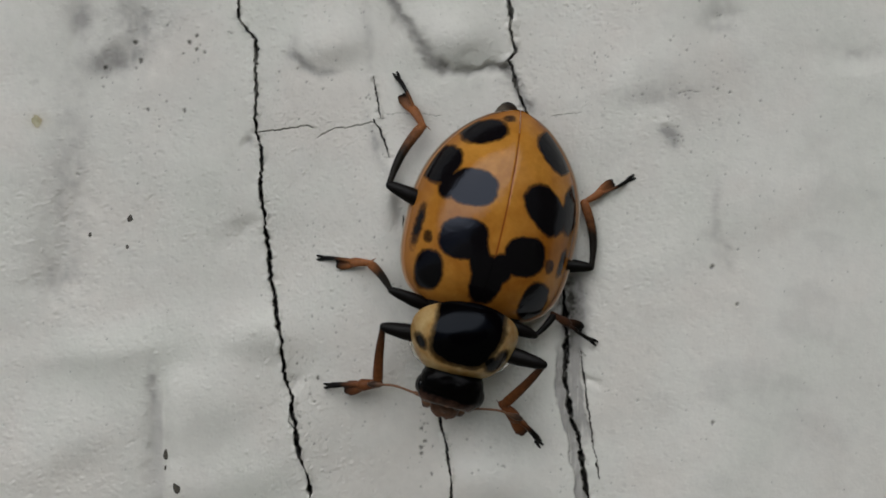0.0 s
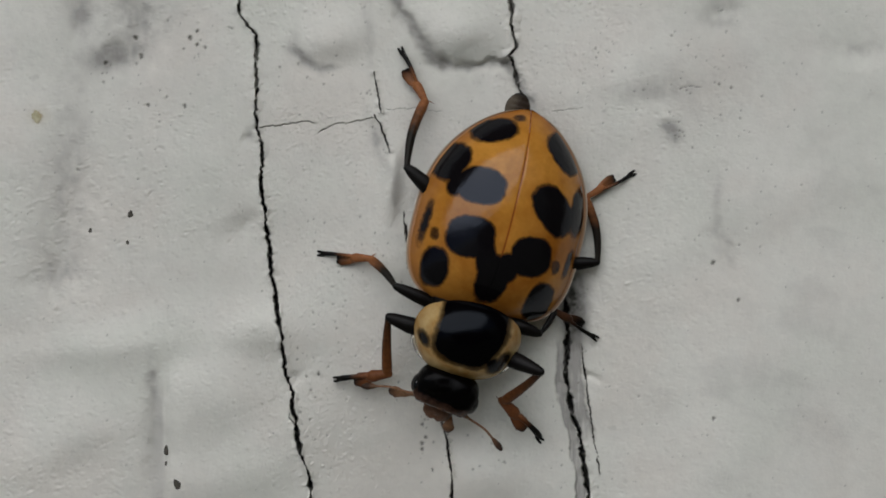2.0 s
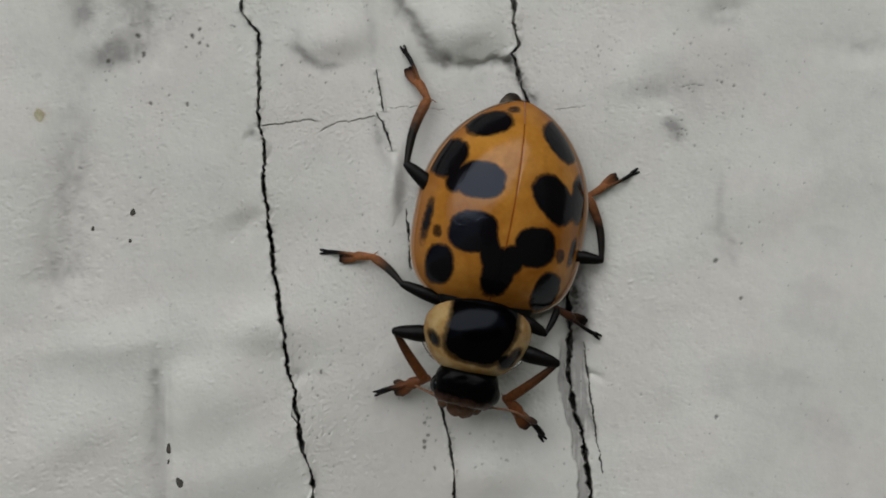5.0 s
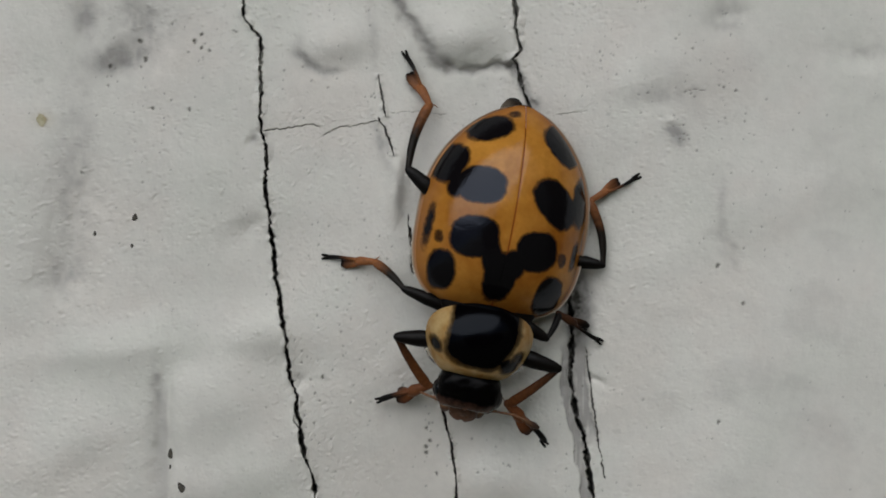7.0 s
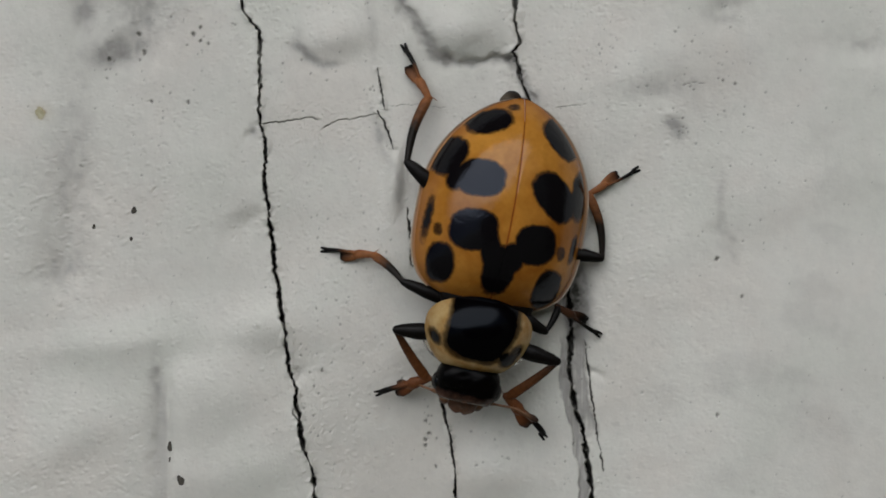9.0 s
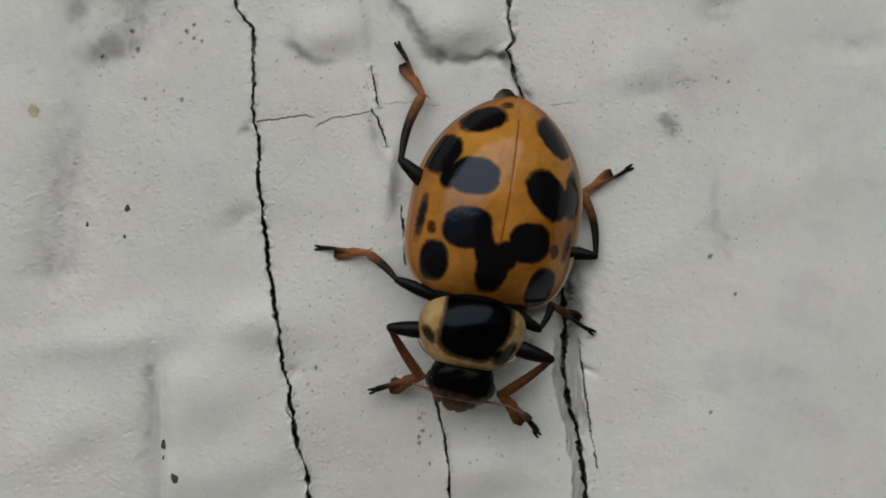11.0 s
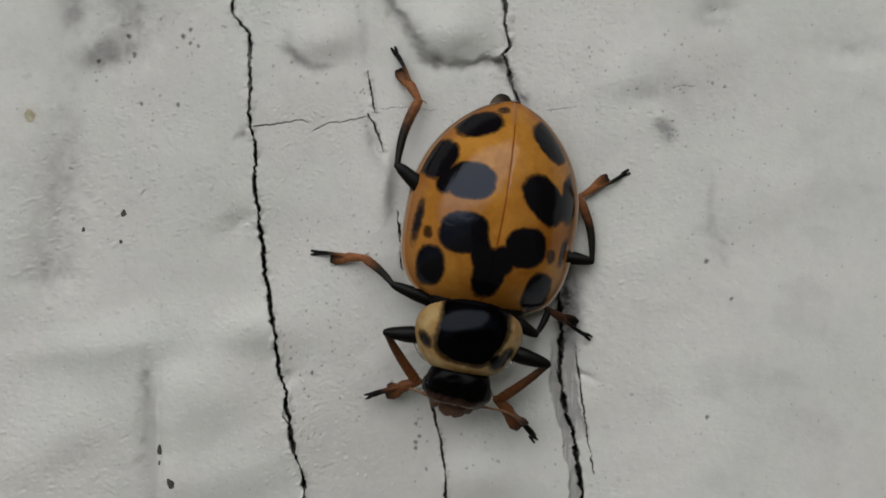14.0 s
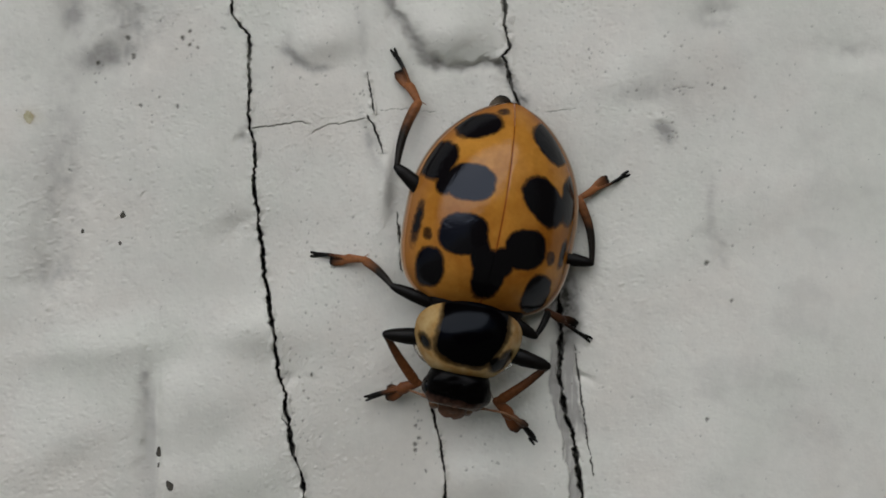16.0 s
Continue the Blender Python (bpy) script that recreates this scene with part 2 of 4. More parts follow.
FINE = [([(728, 524), (740, 519), (748, 521), (765, 535)], 0.9, 0.1, 0.3),
        ([(612, 1036), (660, 1042), (700, 1048), (760, 1056), (800, 1062), (850, 1070)], 1.1, 0.12, 0.5)]
# across the wall (x, y)
ACROSS = [([(462, 234), (500, 229), (540, 223), (566, 223)], 0.85, 0.07, 1.0), ([(570, 240), (600, 227), (640, 220), (672, 215)], 0.7, 0.06, 1.0),
          ([(690, 199), (740, 197), (790, 203)], 0.4, 0.03, 0.8), ([(985, 206), (1008, 201), (1040, 197)], 0.4, 0.03, 0.8),
          ([(1208, 163), (1228, 158), (1250, 161)], 0.6, 0.02, 0.3)]
# soft hollows: (x, y, half width, half height, lean in degrees, depth in mm)
HOLLOWS = [(842, 120, 70, 22, -3, .10), (560, 118, 48, 22, 18, .06), (222, 112, 58, 26, -15, .17),
           (255, 40, 50, 28, 50, .22), (152, 35, 24, 40, 0, .22), (132, 385, 44, 120, 8, .36), (115, 490, 45, 30, -8, .16),
           (1285, 30, 36, 30, -20, .22), (1165, 172, 70, 22, -8, .09)]
HOLLOWS += [(1195, 238, 20, 26, 30, .035), (1290, 440, 18, 44, -20, .15), (1530, 95, 60, 20, 0, .14), (286, 760, 24, 95, 2, .24),
            (440, 410, 22, 16, -30, .12), (532, 672, 12, 14, 0, .14), (1028, 560, 26, 80, 6, .30), (1050, 675, 16, 6, 12, .12), (448, 246, 10, 14, 30, .10)]
FOLDS = [([(684, -30), (712, 20), (745, 58), (768, 102), (786, 120)], 13, .095), ([(802, 122), (840, 124), (880, 118), (908, 118)], 9.5, .08),
         ([(524, 96), (545, 117), (572, 128), (598, 126)], 8, .022), ([(905, 118), (925, 150), (945, 190)], 9, .08)]
# faint stains, and hollows' shade put into the colour: as above, with their strength
STAINS_AND_SHADE = [(275, 668, 10, 30, 5, .4), (660, 60, 8, 70, -3, .7), (672, 250, 10, 50, -14, .8), (1277, 370, 8, 60, 0, .65), (705, 340, 8, 80, -8, .5), (530, 70, 10, 34, 0, .4), (950, 182, 22, 22, 40, .9), (1024, 540, 20, 62, -4, 1.1), (130, 330, 34, 190, 3, .60), (208, 100, 58, 26, -15, .55), (252, 34, 44, 32, 45, .5), (112, 490, 50, 28, -6, .60)]
STAINS_AND_SHADE += [(903, 116, 13, 9, 0, .9), (860, 142, 45, 16, 0, .3), (1285, 24, 34, 28, 0, .6), (1170, 168, 72, 20, -4, .5), (1198, 240, 14, 18, 20, .8), (1530, 92, 50, 14, 0, .45), (1292, 445, 12, 28, -20, .8), (1385, 690, 60, 40, 0, .16), (1445, 790, 50, 40, 0, .16), (286, 760, 16, 80, 2, .3), (150, 30, 20, 38, 0, .75), (280, 685, 9, 34, -4, .5), (285, 25, 90, 40, 0, .25), (235, 70, 95, 62, 25, .22), (216, 108, 34, 20, -10, .45), (541, 104, 28, 11, 32, .8), (574, 123, 22, 7, 5, .5), (1288, 44, 30, 9, -12, .5), (1192, 229, 10, 6, 0, .6), (450, 246, 8, 12, 20, .8), (532, 672, 9, 12, 0, .8)]
# soft swellings
SWELLS = [(200, 622, 100, 34, -8, .07), (120, 780, 90, 50, -25, .06), (390, 700, 70, 60, -30, .06), (400, 850, 90, 45, -10, .07), (820, 60, 60, 50, 0, .16), (600, 70, 60, 40, 0, .09), 
          (1186, 214, 9, 6, 0, .02), (700, 330, 16, 60, 5, .12), (1420, 330, 130, 70, -20, .06), (860, 850, 80, 50, 0, .15), (470, 590, 60, 40, 0, .10)]
# pits and flecks of dirt: (x, y, radius)
FLECKS = [(240, 386, 6), (304, 803, 8), (303, 826, 4), (321, 862, 8), (168, 415, 4), (234, 434, 3.5)]
PITS = [(145, 306, 2.6), (1272, 748, 3.6), (1138, 708, 2.8), (345, 74, 4), (357, 86, 3), (371, 90, 3), (357, 61, 3), (258, 107, 4), (196, 118, 4), (249, 73, 4), (270, 193, 4),
        (335, 194, 3.5), (1302, 161, 3), (1280, 155, 3), (1315, 537, 4), (1270, 471, 4), (761, 780, 3.8), (755, 757, 3.2), (754, 791, 3.8), (755, 801, 3.2), (773, 838, 3), (571, 668, 3)]


def line_on(points, s, wobble, seed):
    """Where a crack lies at s, with its small zigzag."""
    p = np.array(points, float)
    c = np.interp(s, p[:, 0], p[:, 1])
    return c + wobble * (4.5 * fractal(s / 26, s * 0 + 3.3, seed, 3) + 4.2 * grain(s / 5, s * 0 + 7.7, seed + 9))


def blob(px, py, x, y, a, b, lean):
    c, s = math.cos(radians(lean)), math.sin(radians(lean))
    u, v = ((px - x) * c + (py - y) * s) / a, (-(px - x) * s + (py - y) * c) / b
    return np.exp(-np.minimum(u * u + v * v, 30))


def build_wall():
    def axis(fine, start, stop, end, dense=()):
        core = [start]
        while core[-1] < stop:
            p = core[-1]
            core.append(p + (1.2 if any(a < p < b for a, b in dense) else fine))
        step, lo, hi = fine, core[0], core[-1]
        left, right = [], []
        while step < end * 0.35:
            step *= 1.45
            lo, hi = lo - step, hi + step
            left.append(lo), right.append(hi)
        return np.array(left[::-1] + core + right)

    xs = axis(1.9, -110, 1690, 150000, ((415, 575), (660, 735), (770, 815), (895, 960), (990, 1075)))
    ys = axis(1.8, -90, 975, 120000, ((190, 246),))
    py, px = np.meshgrid(ys, xs, indexing="ij")
    window = lambda qx, qy, r: (slice(*np.searchsorted(ys, (qy - r, qy + r))), slice(*np.searchsorted(xs, (qx - r, qx + r))))
    core = smooth(-420, -105, px) * smooth(-420, -85, py) * (1 - smooth(1685, 2000, px)) * (1 - smooth(970, 1300, py))
    near = core > 0.001
    h, grime_shade, stain, ochre = (np.zeros_like(px) for _ in range(4))
    x, y = px[near], py[near]
    # relief is calmed towards the right and upper left, in place of lens blur
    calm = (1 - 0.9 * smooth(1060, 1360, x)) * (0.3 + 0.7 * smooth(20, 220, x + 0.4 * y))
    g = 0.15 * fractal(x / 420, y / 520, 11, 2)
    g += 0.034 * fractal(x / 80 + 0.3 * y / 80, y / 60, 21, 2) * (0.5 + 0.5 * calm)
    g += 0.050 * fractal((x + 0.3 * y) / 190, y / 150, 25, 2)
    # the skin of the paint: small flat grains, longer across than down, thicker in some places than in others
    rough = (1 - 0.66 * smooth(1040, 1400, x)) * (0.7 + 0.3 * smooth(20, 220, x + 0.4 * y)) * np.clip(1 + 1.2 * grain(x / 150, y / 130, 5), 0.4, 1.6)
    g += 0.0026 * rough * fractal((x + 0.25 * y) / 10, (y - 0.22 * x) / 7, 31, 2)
    grains = np.zeros_like(px)
    rnd = np.random.RandomState(8)
    count = 18000
    spread = np.stack([rnd.uniform(-60, 1640, count), rnd.uniform(-60, 940, count), rnd.uniform(1.9, 4.8, count), rnd.uniform(1.6, 3.1, count),
                       rnd.normal(-9, 22, count), rnd.uniform(-0.0060, 0.0066, count)], 1)
    # finer and denser between the two long cracks
    dense = spread[:9000] * np.array((300 / 1700, 0.75, 0.62, 0.7, 2.0, 0.8)) + np.array((480, 200, 0, 0, 0, 0))
    for qx, qy, a, b, tilt, up in np.concatenate([spread, dense]):
        a *= 1.3 if qx < 260 or qx > 1080 else 1
        part_of = window(qx, qy, 2.2 * a)
        grains[part_of] += up * blob(px[part_of], py[part_of], qx, qy, a, b, tilt) ** 1.5
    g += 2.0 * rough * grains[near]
    for bx, by, a, b, lean, d in HOLLOWS:
        soft = blob(x + 14 * fractal(x / 30, y / 30, 51, 2), y + 14 * fractal(x / 30, y / 30, 52, 2), bx, by, a * 1.15, b * 1.2, lean)
        g -= 0.46 * d * soft
    for bx, by, a, b, lean, d in SWELLS:
        g += 1.5 * d * blob(x, y, bx, by, a, b, lean)
    # the step beside the streak and the board that falls away
    g += 0.095 * smooth(299, 310, x + 6 * grain(x / 20, y / 20, 61)) * smooth(640, 700, y) * (1 - smooth(306, 430, x))
    # the board is slightly rounded, a shape that darkens its lower part
    g -= 0.13 * ((y - 380) / 441) ** 2
    # below the beetle it falls away: shade put into the shape
    g -= 0.46 * smooth(520, 960, y) * smooth(480, 760, x) * (1 - smooth(1000, 1300, x))
    gr, st = np.zeros_like(x), np.zeros_like(x)
    for seed, (pts, w, depth, wob) in enumerate(CRACKS + FINE):
        lo, hi = pts[0][0], pts[-1][0]
        c = line_on(pts, y, wob, 71 + 5 * seed)
        width = w * (1 + 1.2 * fractal(y / 18, y * 0 + seed, 91 + seed, 2))
        width = np.maximum(width, 0.4 * w) * ((0.62 + 0.38 * smooth(120, 460, y)) if seed > 1 else 0.98 if seed == 0 else 0.8 + 0.3 * smooth(150, 420, y)) * smooth(lo - 3, lo + 8, y) * (1 - smooth(hi - 8, hi + 3, y))
        d = np.abs(x - c + 2.4 * grain(x / 4, y / 4, 99 + seed))
        cut = (1 - smooth(0.55, 1.25, d / np.maximum(width, 0.05))) * (width > 0.3)
        lip = np.exp(-(d / (w * 3.2)) ** 2) * (width > 0.3)
        if seed == 1:
            cut *= np.clip((0.55 + 0.45 * smooth(165, 215, y)) * (1 + 0.8 * grain(x / 6, y / 9, 213)), 0, 1)
        if seed == 0:
            cut *= np.clip((0.55 + 0.45 * smooth(60, 420, y)) * (1 + 0.9 * grain(x / 6, y / 9, 211)), 0, 1)
        g -= depth * cut
        g += 0.035 * lip * (1 + 2 * grain(x / 9, y / 9, 101 + seed)) * (w > 1.5)
        gr = np.maximum(gr, cut)
        st += 0.35 * lip * smooth(-0.1, 0.4, grain(x / 12, y / 14, 111 + seed))
    for seed, (pts, w, depth, wob) in enumerate(ACROSS):
        lo, hi = pts[0][0], pts[-1][0]
        d = np.abs(y - line_on(pts, x, wob, 131 + 3 * seed))
        cut = (1 - smooth(0.4, 1.7, d / w)) * smooth(lo - 2, lo + 6, x) * (1 - smooth(hi - 6, hi + 2, x))
        g -= depth * cut
        gr = np.maximum(gr, 0.55 * cut)
    # flaked edge along the longer crack
    c = line_on(CRACKS[1][0], y, 0.9, 76)
    flake = smooth(c - 22, c - 16, x + 8 * grain(x / 10, y / 30, 141)) * (1 - smooth(c - 6, c, x)) * smooth(600, 640, y)
    flake += smooth(c, c + 4, x) * (1 - smooth(c + 24, c + 33, x + 10 * grain(x / 14, y / 40, 142))) * smooth(605, 625, y) * (1 - smooth(740, 800, y))
    g += flake * (0.05 * grain(x / 5, y / 22, 143) - 0.06)
    # vague weathering, most of it towards the right
    st += (0.07 + 0.13 * smooth(1000, 1250, x)) * smooth(0.0, 0.6, fractal((x + 0.4 * y) / 90 + 3.7, (y - 0.3 * x) / 55 + 1.3, 231, 4))
    # the step's shade put into the colour: a soft streak ending sharply at a ridge
    st += 0.5 * smooth(248, 290, x) * (1 - smooth(293, 301, x + 5 * grain(x / 9, y / 16, 147))) * smooth(660, 730, y)
    st += flake * (1.0 + 0.9 * grain(x / 4, y / 40, 144))
    # folds where the paint has run and gathered dirt
    for seed, (pts, w, depth) in enumerate(FOLDS):
        d = np.full_like(x, 1e3)
        wx, wy = x + 10 * fractal(x / 22, y / 22, 181 + seed, 3), y + 8 * fractal(x / 22, y / 22, 191 + seed, 3)
        for (ax, ay), (bx, by) in zip(pts, pts[1:]):
            ux, uy = bx - ax, by - ay
            q = np.clip(((wx - ax) * ux + (wy - ay) * uy) / (ux * ux + uy * uy), 0, 1)
            d = np.minimum(d, np.hypot(wx - ax - q * ux, wy - ay - q * uy))
        f = np.exp(-(d / w) ** 2)
        g -= depth * f
        st += (0.85 if w > 12 else 0.6 if w > 8.5 else 0.5) * f
        gr = np.maximum(gr, (0.42 if w > 12 else 0.28 if w > 8.5 else 0.2) * np.exp(-(d / (0.75 * w)) ** 2) * (0.9 + fractal(x / 12, y / 9, 195, 2)))
    # pits, single and in swarms
    rnd = random.Random(4)
    pits = list(PITS)
    for cx, cy, sx, sy, n in ((350, 90, 40, 40, 12), (270, 210, 30, 45, 16), (1075, 90, 18, 50, 18), (1180, 90, 45, 60, 22), (1270, 170, 45, 50, 16),
                              (758, 775, 7, 45, 13), (590, 560, 50, 110, 46), (560, 700, 60, 60, 24), (880, 800, 60, 40, 16), (655, 160, 10, 60, 12), (1330, 330, 40, 90, 12), (1200, 233, 9, 12, 9), (560, 130, 30, 12, 10), (200, 140, 25, 14, 8)):
        pits += [(rnd.gauss(cx, sx), rnd.gauss(cy, sy), rnd.uniform(1.2, 2.4)) for _ in range(n)]
    pits += [(rnd.uniform(-60, 1600), rnd.uniform(-50, 930), rnd.uniform(0.8, 1.8)) for _ in range(420)]
    holes, marks = np.zeros_like(px), np.zeros_like(px)
    for qx, qy, r in pits:
        w = window(qx, qy, 4 * r)
        r *= 0.85
        k = 151 + int(qx) % 7
        wx, wy = px[w], py[w]
        d = np.hypot(wx - qx + 0.9 * r * grain(wx / (1.2 * r), wy / (1.2 * r), k), (wy - qy) * 0.85 + 0.9 * r * grain(wx / (1.2 * r), wy / (1.2 * r), k + 9)) / r
        pit = 1 - smooth(0.5, 1.4, d)
        holes[w] -= 0.012 * r * pit
        marks[w] = np.maximum(marks[w], pit * (0.7 if r > 2.5 else 0.45))
    g += holes[near]
    gr = np.maximum(gr, marks[near])
    for bx, by, a, b, lean, d in STAINS_AND_SHADE:
        st += d * blob(x, y, bx, by, a, b, lean) * (0.7 + fractal(x / 14, y / 18, 161, 2))
    # dirt in the hollows; the last is also shade beside the beetle, painted on
    for bx, by, a, b, lean, d in ((212, 108, 44, 18, -15, .5), (250, 38, 40, 18, 50, .3), (150, 30, 16, 22, 0, .3), (1192, 232, 20, 7, 20, .5), (1205, 250, 8, 12, 0, .5), (1020, 538, 20, 70, -4, 2.4)):
        st += d * blob(x, y, bx, by, a, b, lean)
        gr = np.maximum(gr, 0.5 * d * blob(x, y, bx, by, a * 0.9, b * 0.8, lean) * (0.8 + fractal(x / 10, y / 10, 165, 2)))
    oc = 0.75 * (1 - smooth(5, 13, np.hypot(x - 73 + 9 * grain(x / 7, y / 7, 171), y - 213 + 7 * grain(x / 5, y / 5, 172)))) + 0.25 * blob(x, y, 76, 212, 20, 14, 0)
    g += 0.012 * (1 - smooth(2, 11, np.hypot(x - 73, y - 213)))
    h[near], grime_shade[near], stain[near], ochre[near] = g * core[near], gr * core[near], np.clip(st, 0, 1) * core[near], oc
    near_far = (1 - h / EYE) / 100
    # the cracked patch lies aslant on the wall; the turn dies away towards the wall's edges
    u, w = (px - 784) * near_far, (441 - py) * near_far
    lean = radians(ASLANT) * (1 - smooth(math.log(25), math.log(1300), np.log(np.hypot(u, w) + 1e-3)))
    front = np.stack([u * np.cos(lean) + w * np.sin(lean), -h, w * np.cos(lean) - u * np.sin(lean)], -1)
    n, m = px.shape
    # edges and back, 12 cm behind
    back = front.copy()
    back[..., 1] = 120
    idx = np.arange(n * m).reshape(n, m)
    loop = np.concatenate([idx[0, :-1], idx[:-1, -1], idx[-1, :0:-1], idx[:0:-1, 0]])
    rim = back.reshape(-1, 3)[loop]
    k = len(loop)
    a, b = loop, np.roll(loop, -1)
    c, d = n * m + np.arange(k), n * m + (np.arange(k) + 1) % k
    skirt = np.stack([a, b, d, c], -1)[:, ::-1]
    corner = [n * m + int(np.nonzero(loop == q)[0][0]) for q in (idx[0, 0], idx[0, -1], idx[-1, -1], idx[-1, 0])]
    faces = np.concatenate([lattice(n, m)[:, ::-1], skirt, [corner]])
    verts = np.concatenate([front.reshape(-1, 3), rim])
    pad = np.zeros(k)
    attrs = {key: np.concatenate([val.ravel(), pad]) for key, val in (("grime_shade", grime_shade), ("stain", stain), ("ochre", ochre))}
    me = mesh_of("wall", verts, faces, paint, attrs)
    return tagged(new("wall", me), "off-white painted wall with long dark cracks and flaking edges", "wall", kind="structure"), verts[:, 2].min(), (xs, ys, front)


wall, foot, SKIN = build_wall()
WALL_END = max(c[0] for c in wall.bound_box) / MM
S = 3.0e6
tagged(part("ground", [(-S, -S, foot), (S, -S, foot), (S, S, foot), (-S, S, foot)], [(0, 1, 2, 3)], soil_material()),
       "bare soil and grass below the wall", "ground", kind="structure")


def on_skin(px, py):
    """The place on the paint, in mm, at a spot of the plan."""
    xs, ys, front = SKIN
    return front[int(np.argmin(np.abs(ys - py))), int(np.argmin(np.abs(xs - px)))]


def fleck(px, py, r, material, name, label, category, group, thick, seed):
    """A crumb stuck to the paint: an uneven flattened lump."""
    v, f = ball(1, thick, 1.25, 14, 22, 2.0)
    n = grain(v[:, 0] * 1.3 + 7.1 * seed + 20, v[:, 2] * 1.3 + 3.3 + seed, 200 + seed)
    v = v * (1 + 0.75 * n)[:, None] * (r * 0.0085)
    ob = part(name, v, f, material)
    x, y, z = on_skin(px, py)
    ob.matrix_basis = pose(x * MM, y * MM, z * MM, 0, ASLANT + 25 * math.sin(3.7 * seed), 0)
    return tagged(ob, label, category, group)


crumb = Mat("dark_dirt", 0.9)
crumb.colour(crumb.ramp(crumb.noise(12000, 4, 0.6), (0.3, (0.02, 0.018, 0.014)), (0.7, (0.085, 0.075, 0.06))))
crumb.bump(crumb.noise(20000, 4), 0.00001)
for k, (px, py, r) in enumerate(FLECKS):
    fleck(px, py, r, crumb, "dirt_fleck", "dark crumb of dirt stuck to the white paint", "dirt", "dirt flecks on the wall", 0.35, k)
resin = Mat("dried_ochre_drop", 0.6)
resin.colour(resin.ramp(resin.noise(9000, 4, 0.6), (0.3, (0.33, 0.29, 0.16)), (0.7, (0.50, 0.46, 0.31))))
resin.bump(resin.noise(20000, 3), 0.00001)
fleck(73, 213, 9, resin, "dried_drop", "dried ochre drop on the white paint", "stain", "", 0.07, 11)

# the roof's overhang above and two added, unseen walls close the place, darkening reflections
timber = Mat("dark_stained_boards", 0.7)
timber.colour(timber.ramp(timber.noise(14, 6, 0.6), (0.3, (0.03, 0.02, 0.012)), (0.7, (0.06, 0.042, 0.025))))
timber.bump(timber.noise(60, 5), 0.004)


def slab(name, lo, hi, label, category):
    v = [(x, y, z) for x in (lo[0], hi[0]) for y in (lo[1], hi[1]) for z in (lo[2], hi[2])]
    f = [(0, 1, 3, 2), (4, 6, 7, 5), (0, 4, 5, 1), (2, 3, 7, 6), (0, 2, 6, 4), (1, 5, 7, 3)]
    ob = part(name, v, f, timber)
    for p in ob.data.polygons:
        p.use_smooth = False
    return tagged(ob, label, category, kind="structure")


EAVE = 650.0
slab("ceiling", (-2600, -440, EAVE), (WALL_END - 122, -2, EAVE + 60), "dark stained boards under the roof's overhang", "ceiling")
slab("wall_front_added", (-2600, -7100, foot), (6000, -7000, 1200), "dark boarded wall, unseen, added in front to block low sky and darken reflections", "wall")
slab("wall_side_added", (WALL_END - 120, -1100, foot), (WALL_END, -2, 2600), "dark boarded wall, unseen, added at the side to darken reflections", "wall")

# ---- the ladybird. Its own space: y towards its head, z away from the wall, in mm ----
LEAN, ROLL = 10.5, -7.0
CENTRE = (888, 377, 0.45)


def body_base():
    x, z = at(*CENTRE)
    a = radians(LEAN)
    f, up = Vector((-math.sin(a), 0, -math.cos(a))), Vector((0, -1, 0))
    m = Matrix((f.cross(up), f, up)).transposed().to_4x4()
    m = TURN @ m
    m.translation = Vector((x, 0, z)) * MM
    return m @ pose(0, 0, 0, 0, ROLL, 0)


BASE = body_base()


def world_at(px, py, h):
    x, z = at(px, py, h)
    return Vector((x, -h, z)) * MM


def own(px, py, h):
    """A place of the plan, in the beetle's space at rest, in mm."""
    return np.array(BASE.inverted() @ world_at(px, py, h)) / MM


BACK, FRONT = -1.90, 1.90


def half_width(y):
    u = y - BACK
    s = np.clip(u / 2.05, 0, 1)
    rear = 1.44 * np.maximum(1 - (1 - s) ** 2.2, 0) ** 0.70
    f = np.clip((u - 2.05) / (FRONT - BACK - 2.05 + 0.02), 0, 1)
    return np.where(u < 2.05, rear, 1.44 * np.sqrt(np.maximum(1 - f ** 3.6, 0)))


def ridge(y):
    q = np.abs((y - 0.2) / np.where(y < 0.2, 2.12, 1.82))
    return 0.42 + 1.04 * np.maximum(1 - q ** 2.2, 0) ** 0.82


def rim_height(y):
    return 0.42 + 0.10 * (y / 1.9) ** 2


# spots on each wing case: (x, y, half axes, turn)
SPOTS_RIGHT = [(0.57, -1.36, 0.39, 0.20, 0.41), (1.13, -0.66, 0.36, 0.23, 1.14), (1.00, -0.32, 0.13, 0.24, -0.1), (0.61, -0.37, 0.40, 0.31, 0.08),
               (1.305, 0.45, 0.055, 0.33, -0.03), (1.13, 0.60, 0.06, 0.09, 0.2), (0.57, 0.50, 0.39, 0.35, 0.1), (0.24, 0.78, 0.17, 0.30, 0.3),
               (0.06, 1.10, 0.24, 0.42, 0.1), (0.98, 1.15, 0.22, 0.34, 0.2), (0.18, -1.69, 0.095, 0.048, -2.75)]
